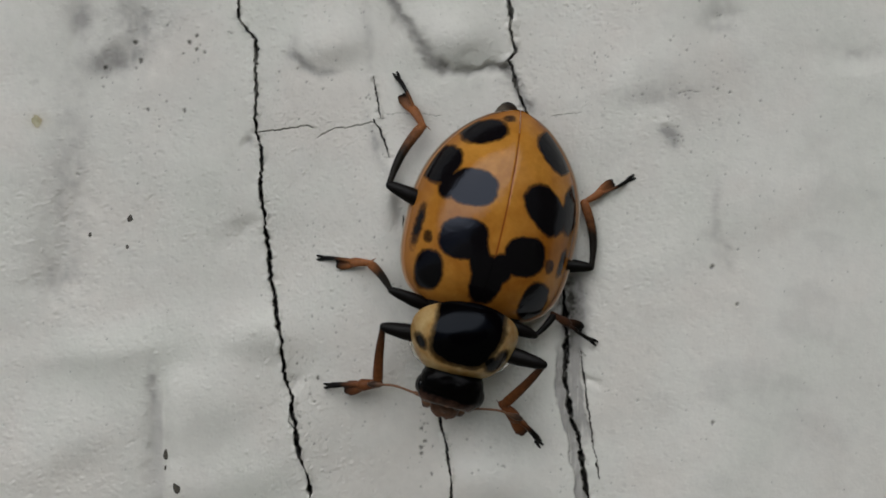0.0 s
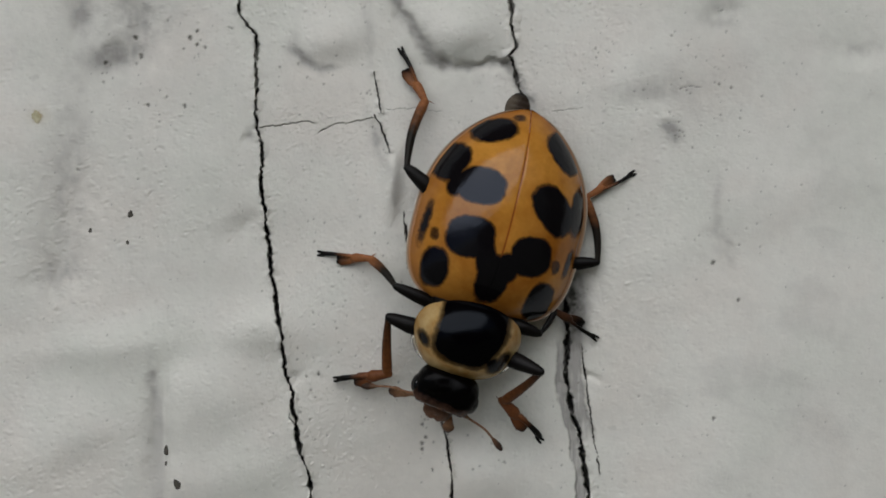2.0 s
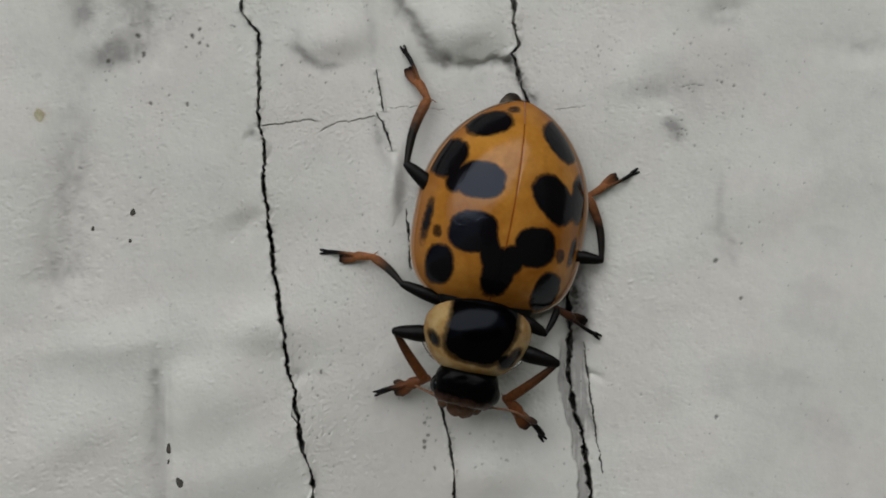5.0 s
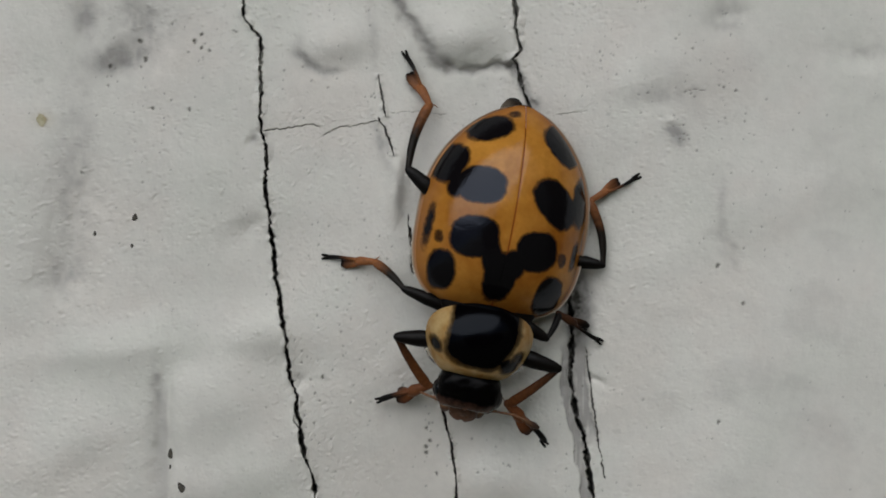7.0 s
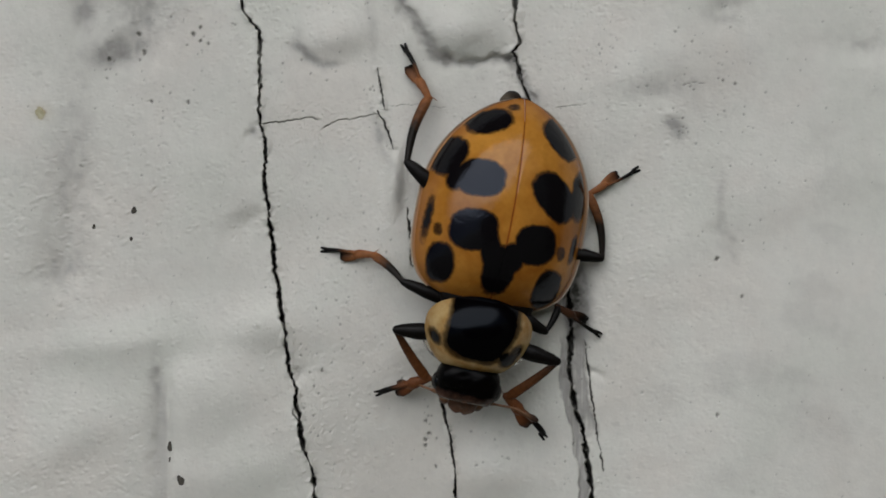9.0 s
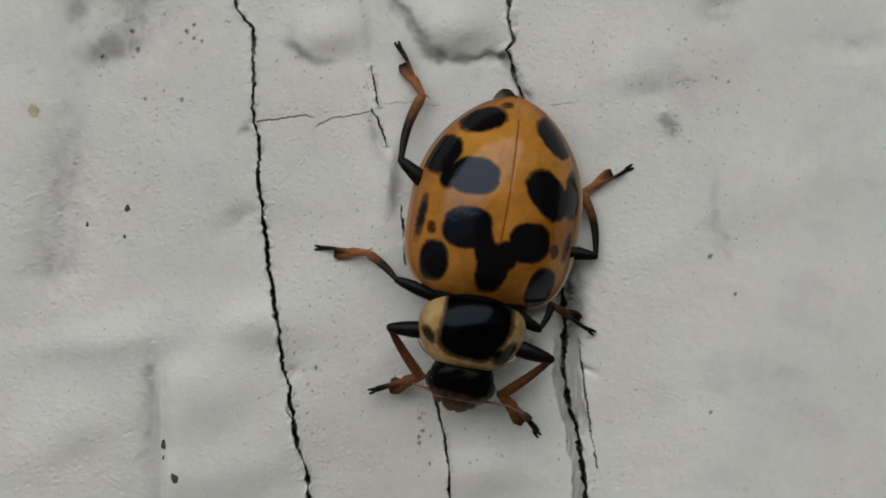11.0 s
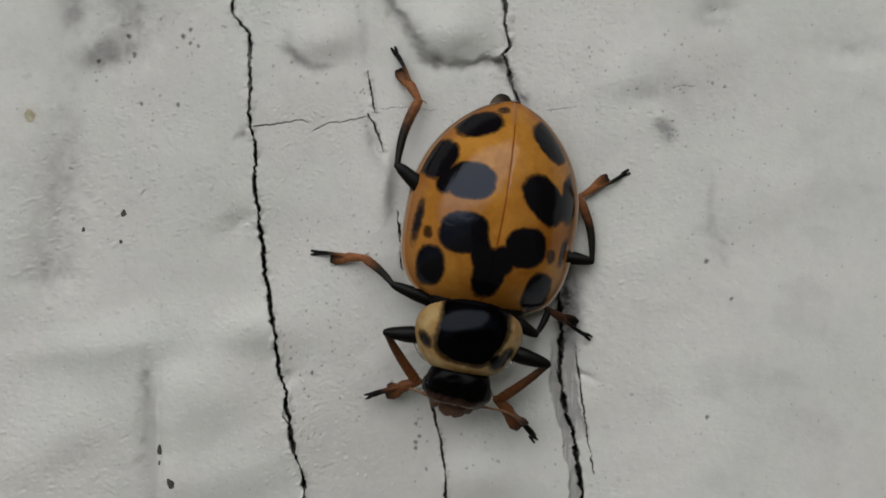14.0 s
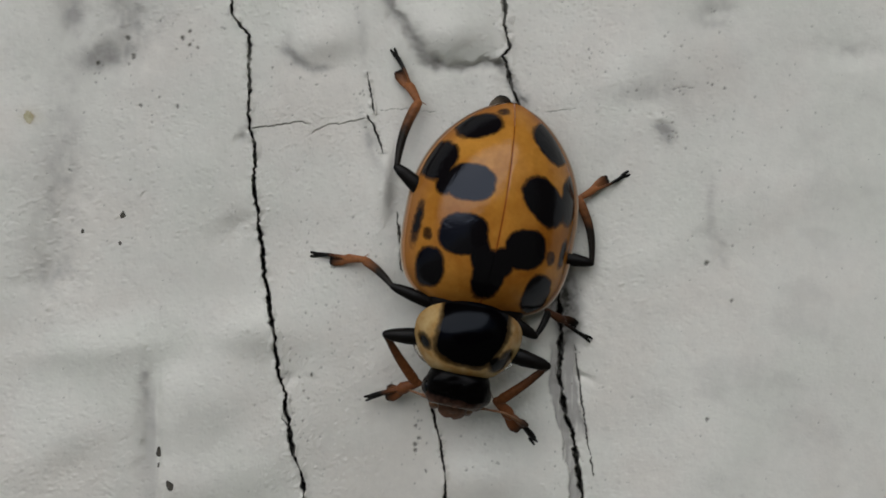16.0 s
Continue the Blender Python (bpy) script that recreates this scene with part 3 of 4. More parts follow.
SPOTS_LEFT = [(-0.70, -1.28, 0.40, 0.24, 2.43), (-0.69, -0.28, 0.48, 0.31, 2.45), (-1.18, -0.38, 0.17, 0.40, 0.07), (-0.50, 0.57, 0.37, 0.34, 0.2),
              (-0.15, 0.85, 0.20, 0.25, 0.0), (-0.03, 1.12, 0.22, 0.39, -0.1), (-1.00, 0.63, 0.07, 0.11, 0.3), (-1.24, 0.52, 0.06, 0.22, -0.06),
              (-0.91, 1.28, 0.25, 0.35, -0.1)]


def spot_field(x, y, spots):
    """0.5 on the edge of a spot, more inside."""
    f = np.zeros_like(x)
    for cx, cy, a, b, ang in spots:
        c, s = math.cos(ang), math.sin(ang)
        u, v = ((x - cx) * c + (y - cy) * s) / a, (-(x - cx) * s + (y - cy) * c) / b
        r = (np.abs(u) ** 2.5 + np.abs(v) ** 2.5) ** 0.4
        # the smallest spots stay brownish
        f = np.maximum(f, np.minimum(0.5 - (r - 1) * min(a, b) * 1.6, 0.515 if max(a, b) < 0.12 else 1.0))
    return np.clip(f, 0, 1)


def elytron(side, spots, parent):
    n, m = 150, 84
    v = np.linspace(0, np.pi, n)
    y = (BACK + FRONT) / 2 - np.cos(v) * (FRONT - BACK) / 2
    w, top, rim = half_width(y), ridge(y), rim_height(y)
    phi = np.linspace(0, np.pi / 2, m) ** 1.0
    x = w[:, None] * np.sin(phi)[None]
    z = rim[:, None] + (top - rim)[:, None] * np.cos(phi)[None] ** 1.24
    yy = np.repeat(y[:, None], m, 1)
    # shallow groove along the seam
    z -= 0.004 * np.exp(-(x / 0.012) ** 2)
    x = np.maximum(x, 0.003)
    # the flat lip turned outwards, and its thin underside
    lip = [(0.006, -0.034), (0.046, -0.040), (0.066, -0.012), (0.080, -0.018), (0.074, -0.060), (-0.06, -0.065)]
    for dx, dz in lip:
        x = np.concatenate([x, np.maximum(w + dx * smooth(0, 0.5, w), 0.003)[:, None]], 1)
        z = np.concatenate([z, (rim + dz)[:, None]], 1)
        yy = np.concatenate([yy, y[:, None]], 1)
    # the front edge is hollowed for the shield
    yy = yy - 0.13 * smooth(0.9, 1.9, yy) * np.maximum(1 - (x / 1.25) ** 2, 0)
    field = spot_field(side * x, yy, spots)
    rimmed = np.zeros_like(x)
    rimmed[:, m - 4:m] = 0.05
    rimmed[:, m] = 0.15
    rimmed[:, m + 1] = 0.4
    rimmed[:, m + 2:m + 4] = 1
    seam = np.exp(-(x / 0.013) ** 2)
    skin = np.stack([x, yy, z], -1)
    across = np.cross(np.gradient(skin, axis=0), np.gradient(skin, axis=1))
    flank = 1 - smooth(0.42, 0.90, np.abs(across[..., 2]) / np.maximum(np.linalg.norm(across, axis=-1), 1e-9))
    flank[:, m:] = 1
    field = np.maximum(field, 0.5 + 3 * (np.repeat(y[:, None], x.shape[1], 1) - 1.86))
    field[:, m:] *= 0.2
    faces = lattice(n, x.shape[1])
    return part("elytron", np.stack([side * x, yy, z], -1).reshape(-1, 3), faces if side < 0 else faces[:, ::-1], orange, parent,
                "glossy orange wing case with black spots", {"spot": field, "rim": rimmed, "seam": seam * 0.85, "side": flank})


def pronotum(parent):
    n, m = 60, 96
    r = np.sin(np.linspace(0, np.pi / 2, n))[:, None]
    a = np.arange(m)[None] * 2 * np.pi / m
    c, s = np.cos(a), np.sin(a)
    f = (np.abs(c) ** 2.7 + np.abs(s) ** 2.7) ** (-1 / 2.7)
    x, y = 0.925 * f * c * r, 0.76 * f * s * r
    x = x * (1 - 0.10 * smooth(-0.1, 0.6, y))
    y = y - 0.05 * smooth(0, 0.5, y) * (1 - (x / 0.97) ** 2)
    y = y * (1 - 0.16 * smooth(0, -0.4, y) * (x / 0.925) ** 2)
    z = 0.60 * (1 - r ** 2.3) ** 0.75 + 0 * a - 0.12 * smooth(0.55, 1.0, np.abs(x) / 0.97) * r
    v = np.stack([x, y, z], -1)
    under = np.stack([x[-1] * 0.97, y[-1] * 0.97, z[-1] - 0.04], -1)[None]
    inner = np.stack([x[-1] * 0.6, y[-1] * 0.6, z[-1] - 0.06], -1)[None]
    v = np.concatenate([v, under, inner])
    X, Y = v[..., 0], v[..., 1]
    q = (np.abs((X - 0.065 + 0.09 * smooth(0.05, -0.45, Y)) / (0.555 + 0.04 * smooth(0.05, -0.45, Y))) ** 4.6 + np.abs((Y + 0.44 + 0.06 * X) / 0.60) ** 4.6) ** (1 / 4.6)
    q = q + 0.15 * fractal(X / 0.35, Y / 0.35, 311, 2)
    field = 0.5 - (q - 1) * 0.9
    for sx, sy, a0, most in ((0.725, -0.02, 0.11, 0.70), (-0.66, 0.00, 0.12, 0.58), (-0.55, 0.12, 0.15, 0.70), (-0.47, 0.04, 0.12, 0.70)):
        field = np.maximum(field, np.minimum(0.5 - (np.hypot((X - sx), (Y - sy) * 0.9) / a0 - 1) * 0.25, most))
    return part("pronotum", v.reshape(-1, 3), lattice(n + 2, m, True), shield, parent, "cream shield with a large black patch",
                {"spot": np.clip(field, 0, 1)})


def clear_margin(parent):
    """The glassy flange along the shield's sides and front corners."""
    a = np.concatenate([np.linspace(0.10, 1.25, 26), [np.pi / 2]])
    rows = []
    for sx in (1, -1):
        t = a[:-1]
        c, s = np.cos(t), np.sin(t)
        f = (np.abs(c) ** 2.7 + np.abs(s) ** 2.7) ** (-1 / 2.7)
        x, y = 0.925 * f * c, 0.76 * f * s
        x = x * (1 - 0.10 * smooth(-0.1, 0.6, y))
        y = y - 0.05 * smooth(0, 0.5, y) * (1 - (x / 0.97) ** 2)
        grow = 0.09 * np.sin(np.linspace(0, np.pi, len(t))) ** 0.6
        n = np.stack([c, s], -1)
        ring = []
        for k, dz in ((-0.3, -0.10), (0.5, -0.13), (1.0, -0.15), (1.0, -0.17), (0.4, -0.155)):
            ring.append(np.stack([sx * (x + n[:, 0] * grow * k), y + n[:, 1] * grow * k, 0 * x + dz], -1))
        v = np.stack(ring, 1)
        rows.append((v.reshape(-1, 3), lattice(len(t), 5) if sx < 0 else lattice(len(t), 5)[:, ::-1]))
    v, f = joined(*rows)
    return part("margin", v, f, flange, parent, "clear glassy rim of the shield")


beetle = tagged(new("ladybird"), "orange ladybird with black spots clinging head-down to the wall", "ladybird")
beetle.matrix_basis = BASE
elytron(1, SPOTS_RIGHT, beetle)
elytron(-1, SPOTS_LEFT, beetle)
v, f = ball(1.08, 1.50, 0.30, 26, 40, 2.3, (0, -0.02, 0.48))
part("abdomen", v, f, underside, beetle)
v, f = ball(0.22, 0.26, 0.12, 28, 40, 2.5)
v[:, 0] *= 1 - 0.22 * smooth(0.0, -0.26, v[:, 1])
v[:, 2] += 0.012 * np.sin(v[:, 1] * 60) + 0.02 * fractal(v[:, 0] / 0.09, v[:, 1] / 0.09, 321, 2)
v += np.array((0.20, -1.745, 0.37))
tail = part("tail_tip", v, f, tail_mat, beetle, "grey-brown tip of the abdomen")
v, f = ball(0.84, 0.46, 0.24, 22, 36, 2.3, (0, 1.60, 0.52))
part("thorax", v, f, underside, beetle)

# the shield and the head are hinged: their rest poses in the beetle's space
SHIELD_AT, HEAD_AT = (847, 607, 0.82), (828, 693, 0.72)


def rest(place, turn, tip):
    p = own(*place) * MM
    return pose(*p, tip, 5, turn)


SHIELD_REST, HEAD_REST = rest(SHIELD_AT, 1.0, -27), rest(HEAD_AT, -2.0, -24)
shield_ob = pronotum(beetle)
shield_ob.matrix_basis = SHIELD_REST
clear_margin(shield_ob)
v, f = ball(0.56, 0.44, 0.33, 48, 64, 2.8)
v += 0.045 * np.stack([0 * v[:, 0], 0 * v[:, 0], fractal(v[:, 0] / 0.22, v[:, 1] / 0.2, 301, 3)], -1)
v[:, 1] = np.where(v[:, 1] > 0, v[:, 1] * 0.76, v[:, 1])
# cheeks that stand forward at the corners of a hollowed front
v[:, 0] *= 1 - 0.10 * smooth(0.0, 0.38, v[:, 1])
v[:, 1] += smooth(0.05, 0.35, v[:, 1]) * (0.12 * smooth(0.26, 0.46, np.abs(v[:, 0])) - 0.05 * (1 - smooth(0.0, 0.3, np.abs(v[:, 0]))))
v[:, 2] -= 0.10 * smooth(0.1, 0.45, v[:, 1])
head = part("head", v, f, head_mat, beetle, "black head with a small pale mark")
head.matrix_basis = HEAD_REST
for sx in (1, -1):
    v, f = ball(0.12, 0.18, 0.17, 16, 20, 2.0, (sx * 0.49, 0.02, 0.02))
    part("eye", v, f, black, head)
v, f = ball(0.26, 0.27, 0.12, 26, 44, 2.3)
v[:, 2] += 0.05 * fractal(v[:, 0] / 0.13, v[:, 1] / 0.13, 331, 2)
v[:, 1] -= 0.05 * np.exp(-(v[:, 0] / 0.05) ** 2) * smooth(0.1, 0.25, v[:, 1])
v += np.array((-0.02, 0.42, -0.13))
part("labrum", v, f, mouth_mat, head, "brown upper lip")
v, f = ball(0.045, 0.035, 0.012, 8, 12, 2.0, (0.0, 0.16, 0.306))
part("face_mark", v, f, mouth_mat, head, "small brownish mark")
palps = []
for sx in (1, -1):
    p = spline([(0, 0, 0), (0.02 * sx, 0.13, 0.03), (0.03 * sx, 0.24, 0.0), (0.03 * sx, 0.36, -0.04)], 16)
    v, f = tube(p, np.interp(np.linspace(0, 1, 16), [0, 0.3, 0.5, 0.85, 1], [0.04, 0.065, 0.075, 0.115, 0.085]), 12, 0.7)
    palp = part("palp", v, f, palp_mat, head)
    palps.append(palp)
feelers = []
for sx in (1, -1):
    p = spline([(0, 0, 0), (0.06 * sx, 0.22, 0.05), (0.10 * sx, 0.50, 0.04), (0.05 * sx, 0.74, 0.0), (0, 0.97, -0.02)], 30)
    r = np.interp(np.linspace(0, 1, 30), [0, 0.1, 0.2, 0.72, 0.80, 0.92, 1], [0.04, 0.045, 0.022, 0.020, 0.045, 0.062, 0.04])
    v, f = tube(p, r, 12)
    feelers.append(part("antenna", v, f, feeler_mat, head, "thin brown antenna with a dark club"))
FEELER_ROOTS = [Vector((0.40, 0.36, -0.16)), Vector((-0.40, 0.36, -0.16))]


# ---- legs ----
def femur_mesh(length, thick):
    t = np.linspace(0, 1, 22)
    p = np.stack([0 * t, t * length, 0.03 * np.sin(np.pi * t)], -1)
    return tube(p, thick * np.interp(t, [0, 0.25, 0.6, 0.9, 1], [0.8, 1.0, 0.98, 0.70, 0.48]), 18, 0.8)


def tibia_mesh(length, thick, bow):
    t = np.linspace(0, 1, 28)
    p = np.stack([bow * np.sin(np.pi * t), t * length, 0 * t], -1)
    shaft = tube(p, thick * np.interp(t, [0, 0.1, 0.3, 0.6, 0.9, 1], [0.62, 0.66, 0.85, 1.0, 1.1, 0.85]), 16, 0.8)
    spur = tube([(0, length, 0), (thick * 1.0, length * 1.02, 0), (thick * 1.9, length * 1.0, 0.0)], [0.016, 0.012, 0.004], 8)
    return joined(shaft, spur)


def tarsus_mesh(length, thick, side=1):
    """A tapered joint, a broad two-lobed pad and a slender last joint."""
    k = length
    first = tube(spline([(0, -0.04, 0.0), (0.0, 0.16 * k, -0.01), (-0.01, 0.34 * k, -0.05)], 16),
                 thick * np.interp(np.linspace(0, 1, 16), [0, 0.4, 0.8, 1], [0.62, 0.80, 1.0, 0.8]), 16, 0.75)
    lobes = [tube(spline([(-0.02, 0.24 * k, -0.05), (-0.045 + 0.028 * q, 0.44 * k, -0.09), (-0.06 + 0.036 * q, 0.60 * k, -0.13)], 16),
                  thick * np.interp(np.linspace(0, 1, 16), [0, 0.4, 0.8, 1], [0.55, 0.85, 0.92, 0.6]), 14, 0.6) for q in (1, -1)]
    last = tube(spline([(0.01, 0.36 * k, -0.02), (0.03, 0.55 * k, -0.01), (0.03, 0.74 * k, -0.05), (0.02, 0.90 * k, -0.12)], 16),
                thick * np.interp(np.linspace(0, 1, 16), [0, 0.3, 0.8, 1], [0.36, 0.38, 0.5, 0.42]), 12)
    v, f = joined(first, *lobes, last)
    return v * np.array((side, 1, 1)), f if side > 0 else f[:, ::-1]


def claw_mesh(length, side):
    k, s = length, side
    return tube(spline([(0.02 + 0.016 * s, 0.86 * k, -0.11), (0.02 + 0.032 * s, 0.95 * k, -0.10), (0.02 + 0.036 * s, 1.0 * k, -0.14), (0.0 + 0.034 * s, 1.0 * k, -0.20)], 10),
                np.linspace(0.032, 0.008, 10), 8)


# at rest: hip, knee, ankle, toe as (x, y) of the plan and height in mm; thickness of femur, tibia, foot; bow of the tibia
LEGS = {
    "hind_a": [(800, 372, .50), (722, 300, .62), (760, 186, .26), (716, 96, .10), .145, .085, .088, -.07],
    "hind_b": [(990, 456, .07), (1067, 470, .20), (1043, 356, .14), (1128, 312, .09), .122, .078, .070, .09],
    "mid_a": [(812, 552, .48), (715, 511, .55), (663, 464, .24), (574, 457, .10), .122, .075, .085, .03],
    "mid_b": [(900, 560, .48), (968, 600, .50), (990, 556, .22), (1063, 602, .10), .125, .062, .080, .02],
    "fore_a": [(800, 603, .55), (702, 596, .60), (757, 683, .26), (672, 712, .10), .150, .085, .112, .02],
    "fore_b": [(885, 618, .55), (989, 653, .60), (900, 716, .26), (966, 784, .10), .150, .085, .115, -.02],
}
legs = {}
for name, (hip, knee, ankle, toe, tf, tt, tg, bow) in LEGS.items():
    H, K, A, T = (Vector(own(*q)) for q in (hip, knee, ankle, toe))
    v, f = ball(tf * 1.2, tf * 1.2, tf * 0.9, 14, 18)
    leg = part("leg", v, f, underside, beetle, "jointed dark and amber leg")
    leg.location = H * MM
    lf, lt, lg = (K - H).length, (A - K).length, (T - A).length
    # mid_b lies in shade: its tibia and foot carry that shade in their colour
    bits = [part("femur", *femur_mesh(lf, tf), femur_mat, leg, "stout black upper leg"),
            part("tibia", *tibia_mesh(lt, tt, bow), front_tibia_mat if "fore" in name else femur_mat if name == "mid_b" else tibia_mat, leg, "slender leg shading to amber"),
            part("tarsus", *tarsus_mesh(lg * 1.1, tg, -1 if name == "fore_b" else 1), shaded_foot_mat if name == "mid_b" else fore_foot_mat if "fore" in name else tarsus_mat, leg, "amber foot with a black last joint"),
            *(part("claw", *claw_mesh(lg * 1.1, s), femur_mat, leg) for s in (1, -1))]
    legs[name] = (H, lf, lt, lg, bits)


# ---- what moves ----
# shift in the plan and clockwise turn of the body, the shield and the head against their rest
TIMES = [0, .5, .8, .9, 1.0, 1.1, 1.2, 1.5, 1.8, 2, 2.1, 2.2, 2.3, 2.4, 2.5, 2.6, 2.7, 2.8, 2.9, 3, 3.1, 3.2, 3.3, 3.4, 3.5, 3.7, 4, 6.5, 16]
BODY = [(0, -8, 4, 2.8), (.5, -8, 2.5, 2.4), (.8, -4, 6, 2.9), (1, 2, 11, 3.7), (1.5, 2, 9, 3.8), (2, 4, 10, 4.5), (2.5, 7, 9, 4.6), (3, 6, 8, 4.7), (3.5, 2.5, 6, 3.2),
        (4, 2.5, 1.6, 1.2), (6.5, .4, 0, .2), (16, 0, 0, .2)]
SHIELD = [(0, -18, -5.5, 0), (.5, -17.5, -5, .2), (1, -15, 2.5, 2), (1.5, -13, 3, 4), (2, -13, 0, 3.5), (2.5, -9.5, 6, 3.3), (3, -16, -4.5, 8.5), (3.5, -11, 1, 5.2), (4, -1.5, 1, 1.2),
          (6.5, 0, 0, 0), (16, 0, 0, 0)]
HEAD = [(0, -23, -6, 3), (.5, -24, -6, 3), (1, -30, 10, 9), (1.5, -27, 8, 5), (2, -34, 7, 10), (2.5, -26, 12, 8), (3, -60, -4, 20), (3.5, -29, 3, 9), (4, -5, 5, 2), (6.5, 0, 0, 0), (16, 0, 0, 0)]
# feet that step: time, knee, ankle, toe in the plan, and how far the foot is lifted, in mm
STEPS = {
    "hind_a": [(0, 706, 333, 757, 220, 711, 133, 0), (.8, 708, 333, 760, 226, 716, 140, 0), (.9, 724, 316, 812, 257, 795, 172, .2), (1, 726, 314, 814, 257, 792, 174, .25), (1.1, 724, 302, 764, 188, 722, 98, .05),
               (1.5, 722, 300, 760, 185, 717, 95, 0), (16, 722, 300, 760, 186, 716, 96, 0)],
    "fore_a": [(0, 679, 578, 677, 678, 589, 685, 0), (.5, 680, 578, 677, 678, 589, 685, 0), (1, 689, 575, 688, 675, 592, 684, 0), (1.5, 686, 573, 687, 670, 593, 682, 0), (2, 686, 574, 693, 668, 602, 681, 0),
               (2.1, 679, 587, 705, 675, 610, 681, .05), (2.2, 685, 596, 714, 684, 618, 685, .1), (2.3, 681, 595, 718, 669, 623, 672, .15), (2.4, 682, 600, 721, 674, 626, 677, .15),
               (2.5, 687, 590, 667, 692, 572, 689, .1), (2.6, 684, 589, 680, 690, 589, 690, .15), (2.7, 691, 582, 627, 674, 526, 664, .15), (2.8, 685, 578, 612, 676, 511, 668, .15)],
}
# the other foreleg stands still, but its knee is drawn up: the last number
STEPS["fore_b"] = [(0, 980, 655, 900, 716, 966, 784, 0, .15), (.7, 980, 655, 900, 716, 966, 784, 0, .15), (1.1, 970, 660, 898, 717, 966, 784, 0, .45), (3.2, 970, 660, 898, 717, 966, 784, 0, .45),
                   (3.6, 983, 655, 900, 716, 966, 784, 0, .2), (4, 989, 653, 900, 716, 966, 784, 0, 0), (16, 989, 653, 900, 716, 966, 784, 0, 0)]
STEPS["fore_a"] += [(2.9, 689, 561, 621, 658, 524, 662, .15), (3, 683, 564, 638, 658, 546, 661, .1), (3.1, 676, 559, 635, 649, 544, 664, .1), (3.2, 679, 558, 648, 659, 550, 664, .1),
                    (3.3, 684, 564, 651, 658, 556, 663, .1), (3.4, 682, 564, 664, 660, 557, 663, .1)]
STEPS["fore_a"] += [(3.5, 687, 582, 724, 685, 632, 707, .1), (4, 698, 599, 753, 677, 664, 706, 0), (6.5, 702, 596, 757, 683, 672, 712, 0), (16, 702, 596, 757, 683, 672, 712, 0)]
# tips of the antennae in the plan
TIPS = [(0, 669, 681, 894, 733), (.5, 669, 681, 894, 735), (1, 664, 689, 912, 787), (1.1, 658, 705, 912, 787), (1.5, 661, 711, 911, 786), (2, 658, 692, 898, 806), (2.5, 667, 695, 917, 785), (2.7, 673, 673, 905, 790), (2.9, 656, 653, 880, 797), (3, 648, 643, 861, 801),
        (3.5, 708, 682, 917, 772), (4, 720, 690, 933, 756), (6.5, 735, 697, 930, 750), (16, 735, 697, 930, 750)]


# how far the mouth's palps are spread
OUT = [(0, 0), (.5, 0), (1, .7), (1.5, 1), (2, 1), (3, 1), (3.5, .6), (4, .1), (6.5, 0), (16, 0)]
SPREAD = [(0, 0), (.5, 0), (1, .35), (1.5, 1), (2, .9), (2.5, .3), (3, .55), (3.5, .2), (4, 0), (16, 0)]


def between(rows, t):
    r = np.array(rows, float)
    return [float(np.interp(t, r[:, 0], r[:, k])) for k in range(1, r.shape[1])]


def shifted(rows, t, pivot):
    """The move, in the world, of a piece whose rest pivot lies at pivot of the plan."""
    dx, dy, turn = between(rows, t)
    c, d = world_at(*pivot), world_at(pivot[0] + dx, pivot[1] + dy, pivot[2])
    return Matrix.Translation(d) @ Matrix.Rotation(radians(turn), 4, "Y") @ Matrix.Translation(-c)


def along(start, end, up):
    """A pose at start whose y runs towards end and whose z leans to up."""
    y = (end - start).normalized()
    x = y.cross(up).normalized()
    m = Matrix((x, y, x.cross(y))).transposed().to_4x4()
    m.translation = start * MM
    return m


def bend(H, A, hint, a, b):
    """The knee between hip and ankle, nearest to the hint."""
    d = A - H
    n = min(max(d.length, abs(a - b) * 1.02), (a + b) * 0.995)
    d = d.normalized()
    A = H + d * n
    s = (a * a - b * b + n * n) / (2 * n)
    r = math.sqrt(max(a * a - s * s, 0))
    side = hint - H
    side = (side - d * side.dot(d)).normalized()
    return H + d * s + side * r, A


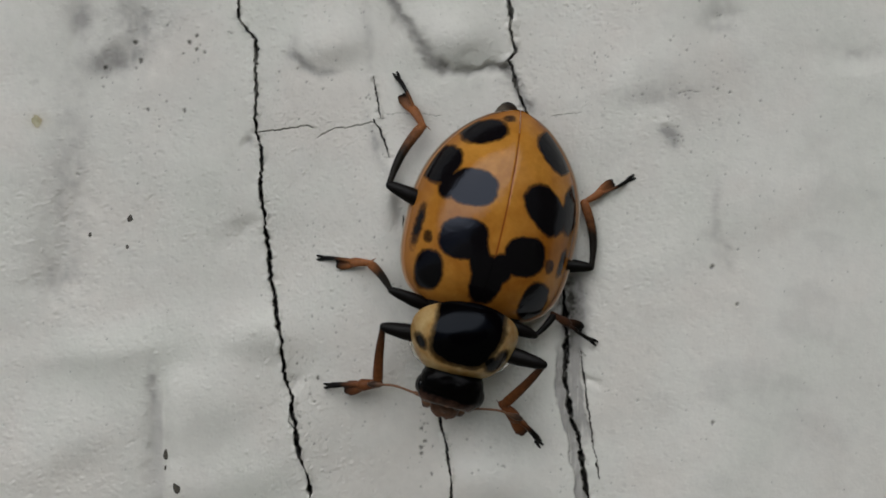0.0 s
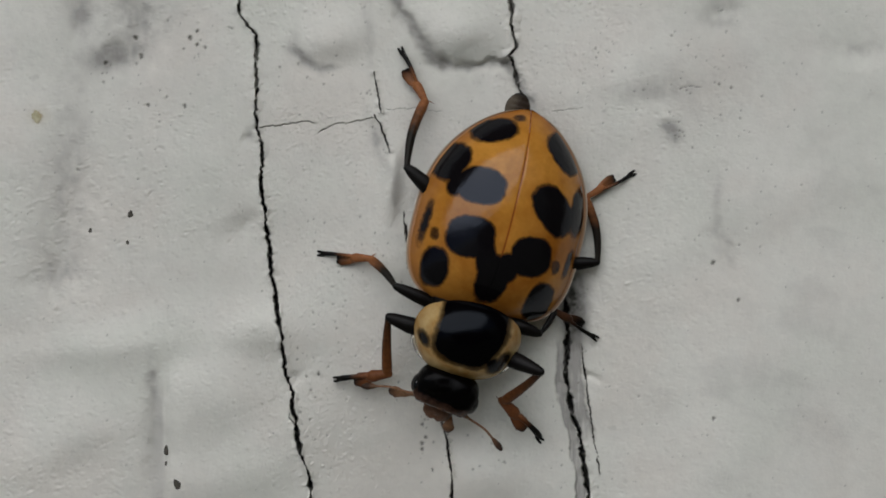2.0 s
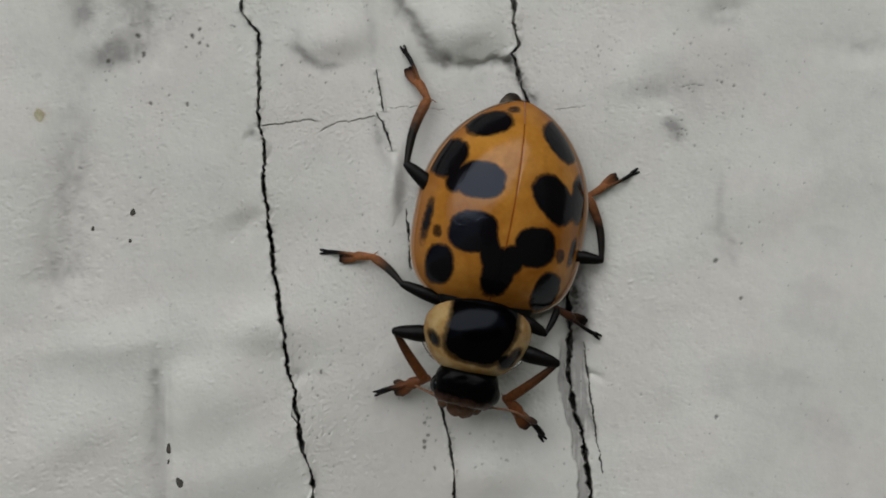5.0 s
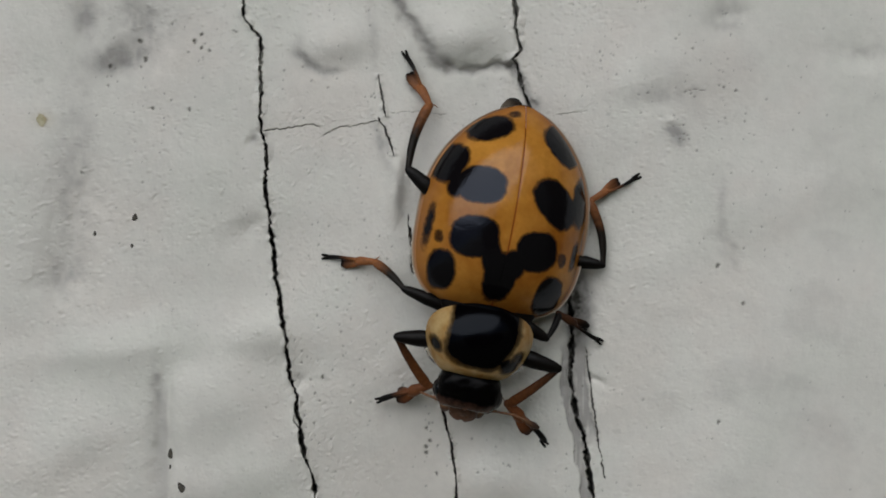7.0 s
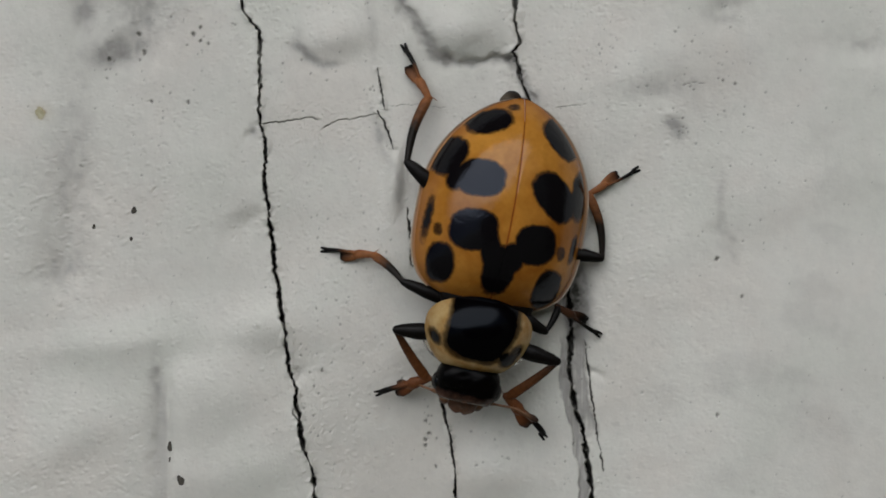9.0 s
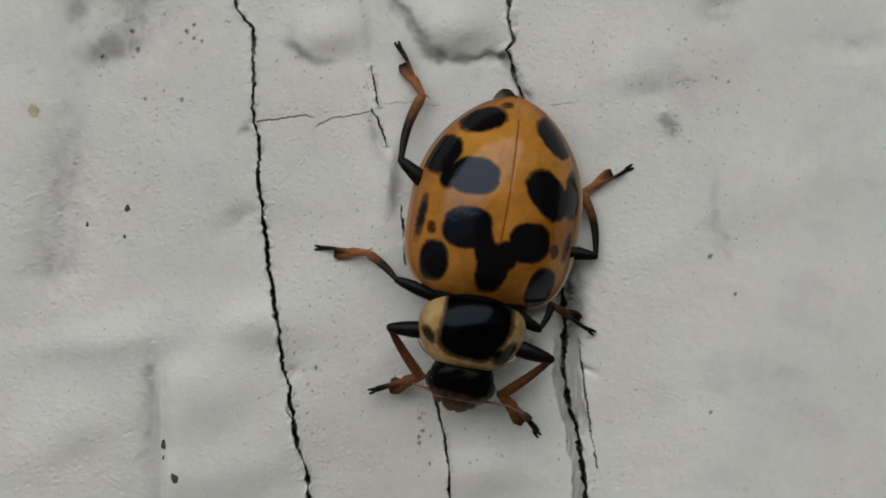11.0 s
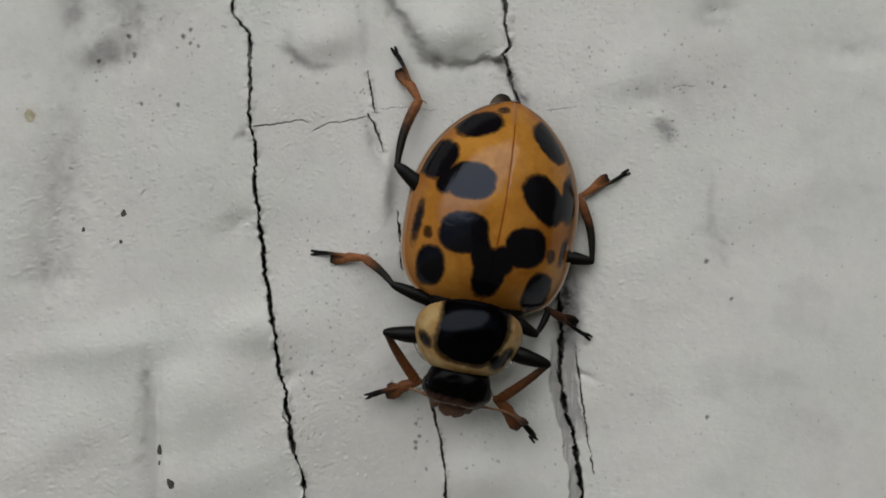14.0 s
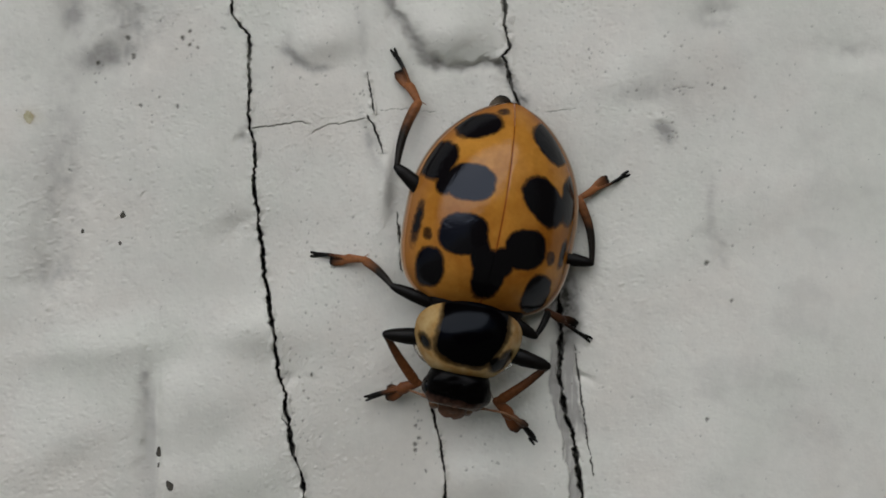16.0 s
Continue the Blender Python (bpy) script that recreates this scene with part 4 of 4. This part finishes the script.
def motions():
    body, heads, shields = [], [], []
    runs = {name: ([], [], []) for name in legs}
    wave, chew = ([], []), ([], [])
    for t in TIMES:
        root = shifted(BODY, t, (889, 370, 1.2)) @ BASE
        inv = root.inverted()
        body.append((t, root))
        shields.append((t, inv @ shifted(SHIELD, t, (823, 592, 1.2)) @ BASE @ SHIELD_REST))
        head_now = inv @ shifted(HEAD, t, (830, 704, 1.0)) @ BASE @ HEAD_REST
        heads.append((t, head_now))
        local = lambda px, py, h: (inv @ world_at(px, py, h)) / MM
        for name, (H, lf, lt, lg, bits) in legs.items():
            hip, knee, ankle, toe = LEGS[name][:4]
            # the forelegs hang from the thorax, which follows the shield
            S = (inv @ shifted(SHIELD, t, (823, 592, 1.2)) @ BASE @ (H * MM)) / MM if "fore" in name else H
            lift = rise = 0
            if name in STEPS:
                kx, ky, ax, ay, tx, ty, lift, *more = between(STEPS[name], t)
                rise = more[0] if more else 0
                knee, ankle, toe = (kx, ky, knee[2] + rise), (ax, ay, ankle[2] + lift), (tx, ty, toe[2] + lift)
            K, A = bend(S, local(*ankle), local(*knee), lf, lt)
            T = local(*toe)
            up = Vector((0, 0, 1))
            for k, (p, q) in enumerate(((S, K), (K, A), (A, T))):
                runs[name][k].append((t, along(p - H, q - H, up)))
        e = between(SPREAD, t)[0]
        for k, (side, out, yaw) in enumerate(((1, 0.30, 62), (-1, 0.02, 4))):
            chew[k].append((t, pose((0.22 + out * e) * side * MM, (0.22 + 0.30 * e * (1 - out)) * MM, -0.22 * MM, 0, 0, -side * (8 + yaw * e))))
        lx, ly, rx, ry = between(TIPS, t)
        for k, tip in enumerate(((lx, ly, 0.35 if t < 3.4 else 0.08), (rx, ry, 0.35))):
            p = (head_now.inverted() @ (inv @ world_at(*tip))) / MM
            wave[k].append((t, along(FEELER_ROOTS[k], p, Vector((0, 0, 1)))))
    walk(beetle, body)
    walk(shield_ob, shields)
    walk(tail, [(t, pose(0.02 * e * MM, -0.145 * e * MM, 0)) for t, e in OUT])
    walk(head, heads)
    for name, (H, lf, lt, lg, bits) in legs.items():
        for ob, rows in zip(bits, (*runs[name], runs[name][2], runs[name][2])):
            walk(ob, rows)
    for ob, rows in (*zip(feelers, wave), *zip(palps, chew)):
        walk(ob, rows)


motions()
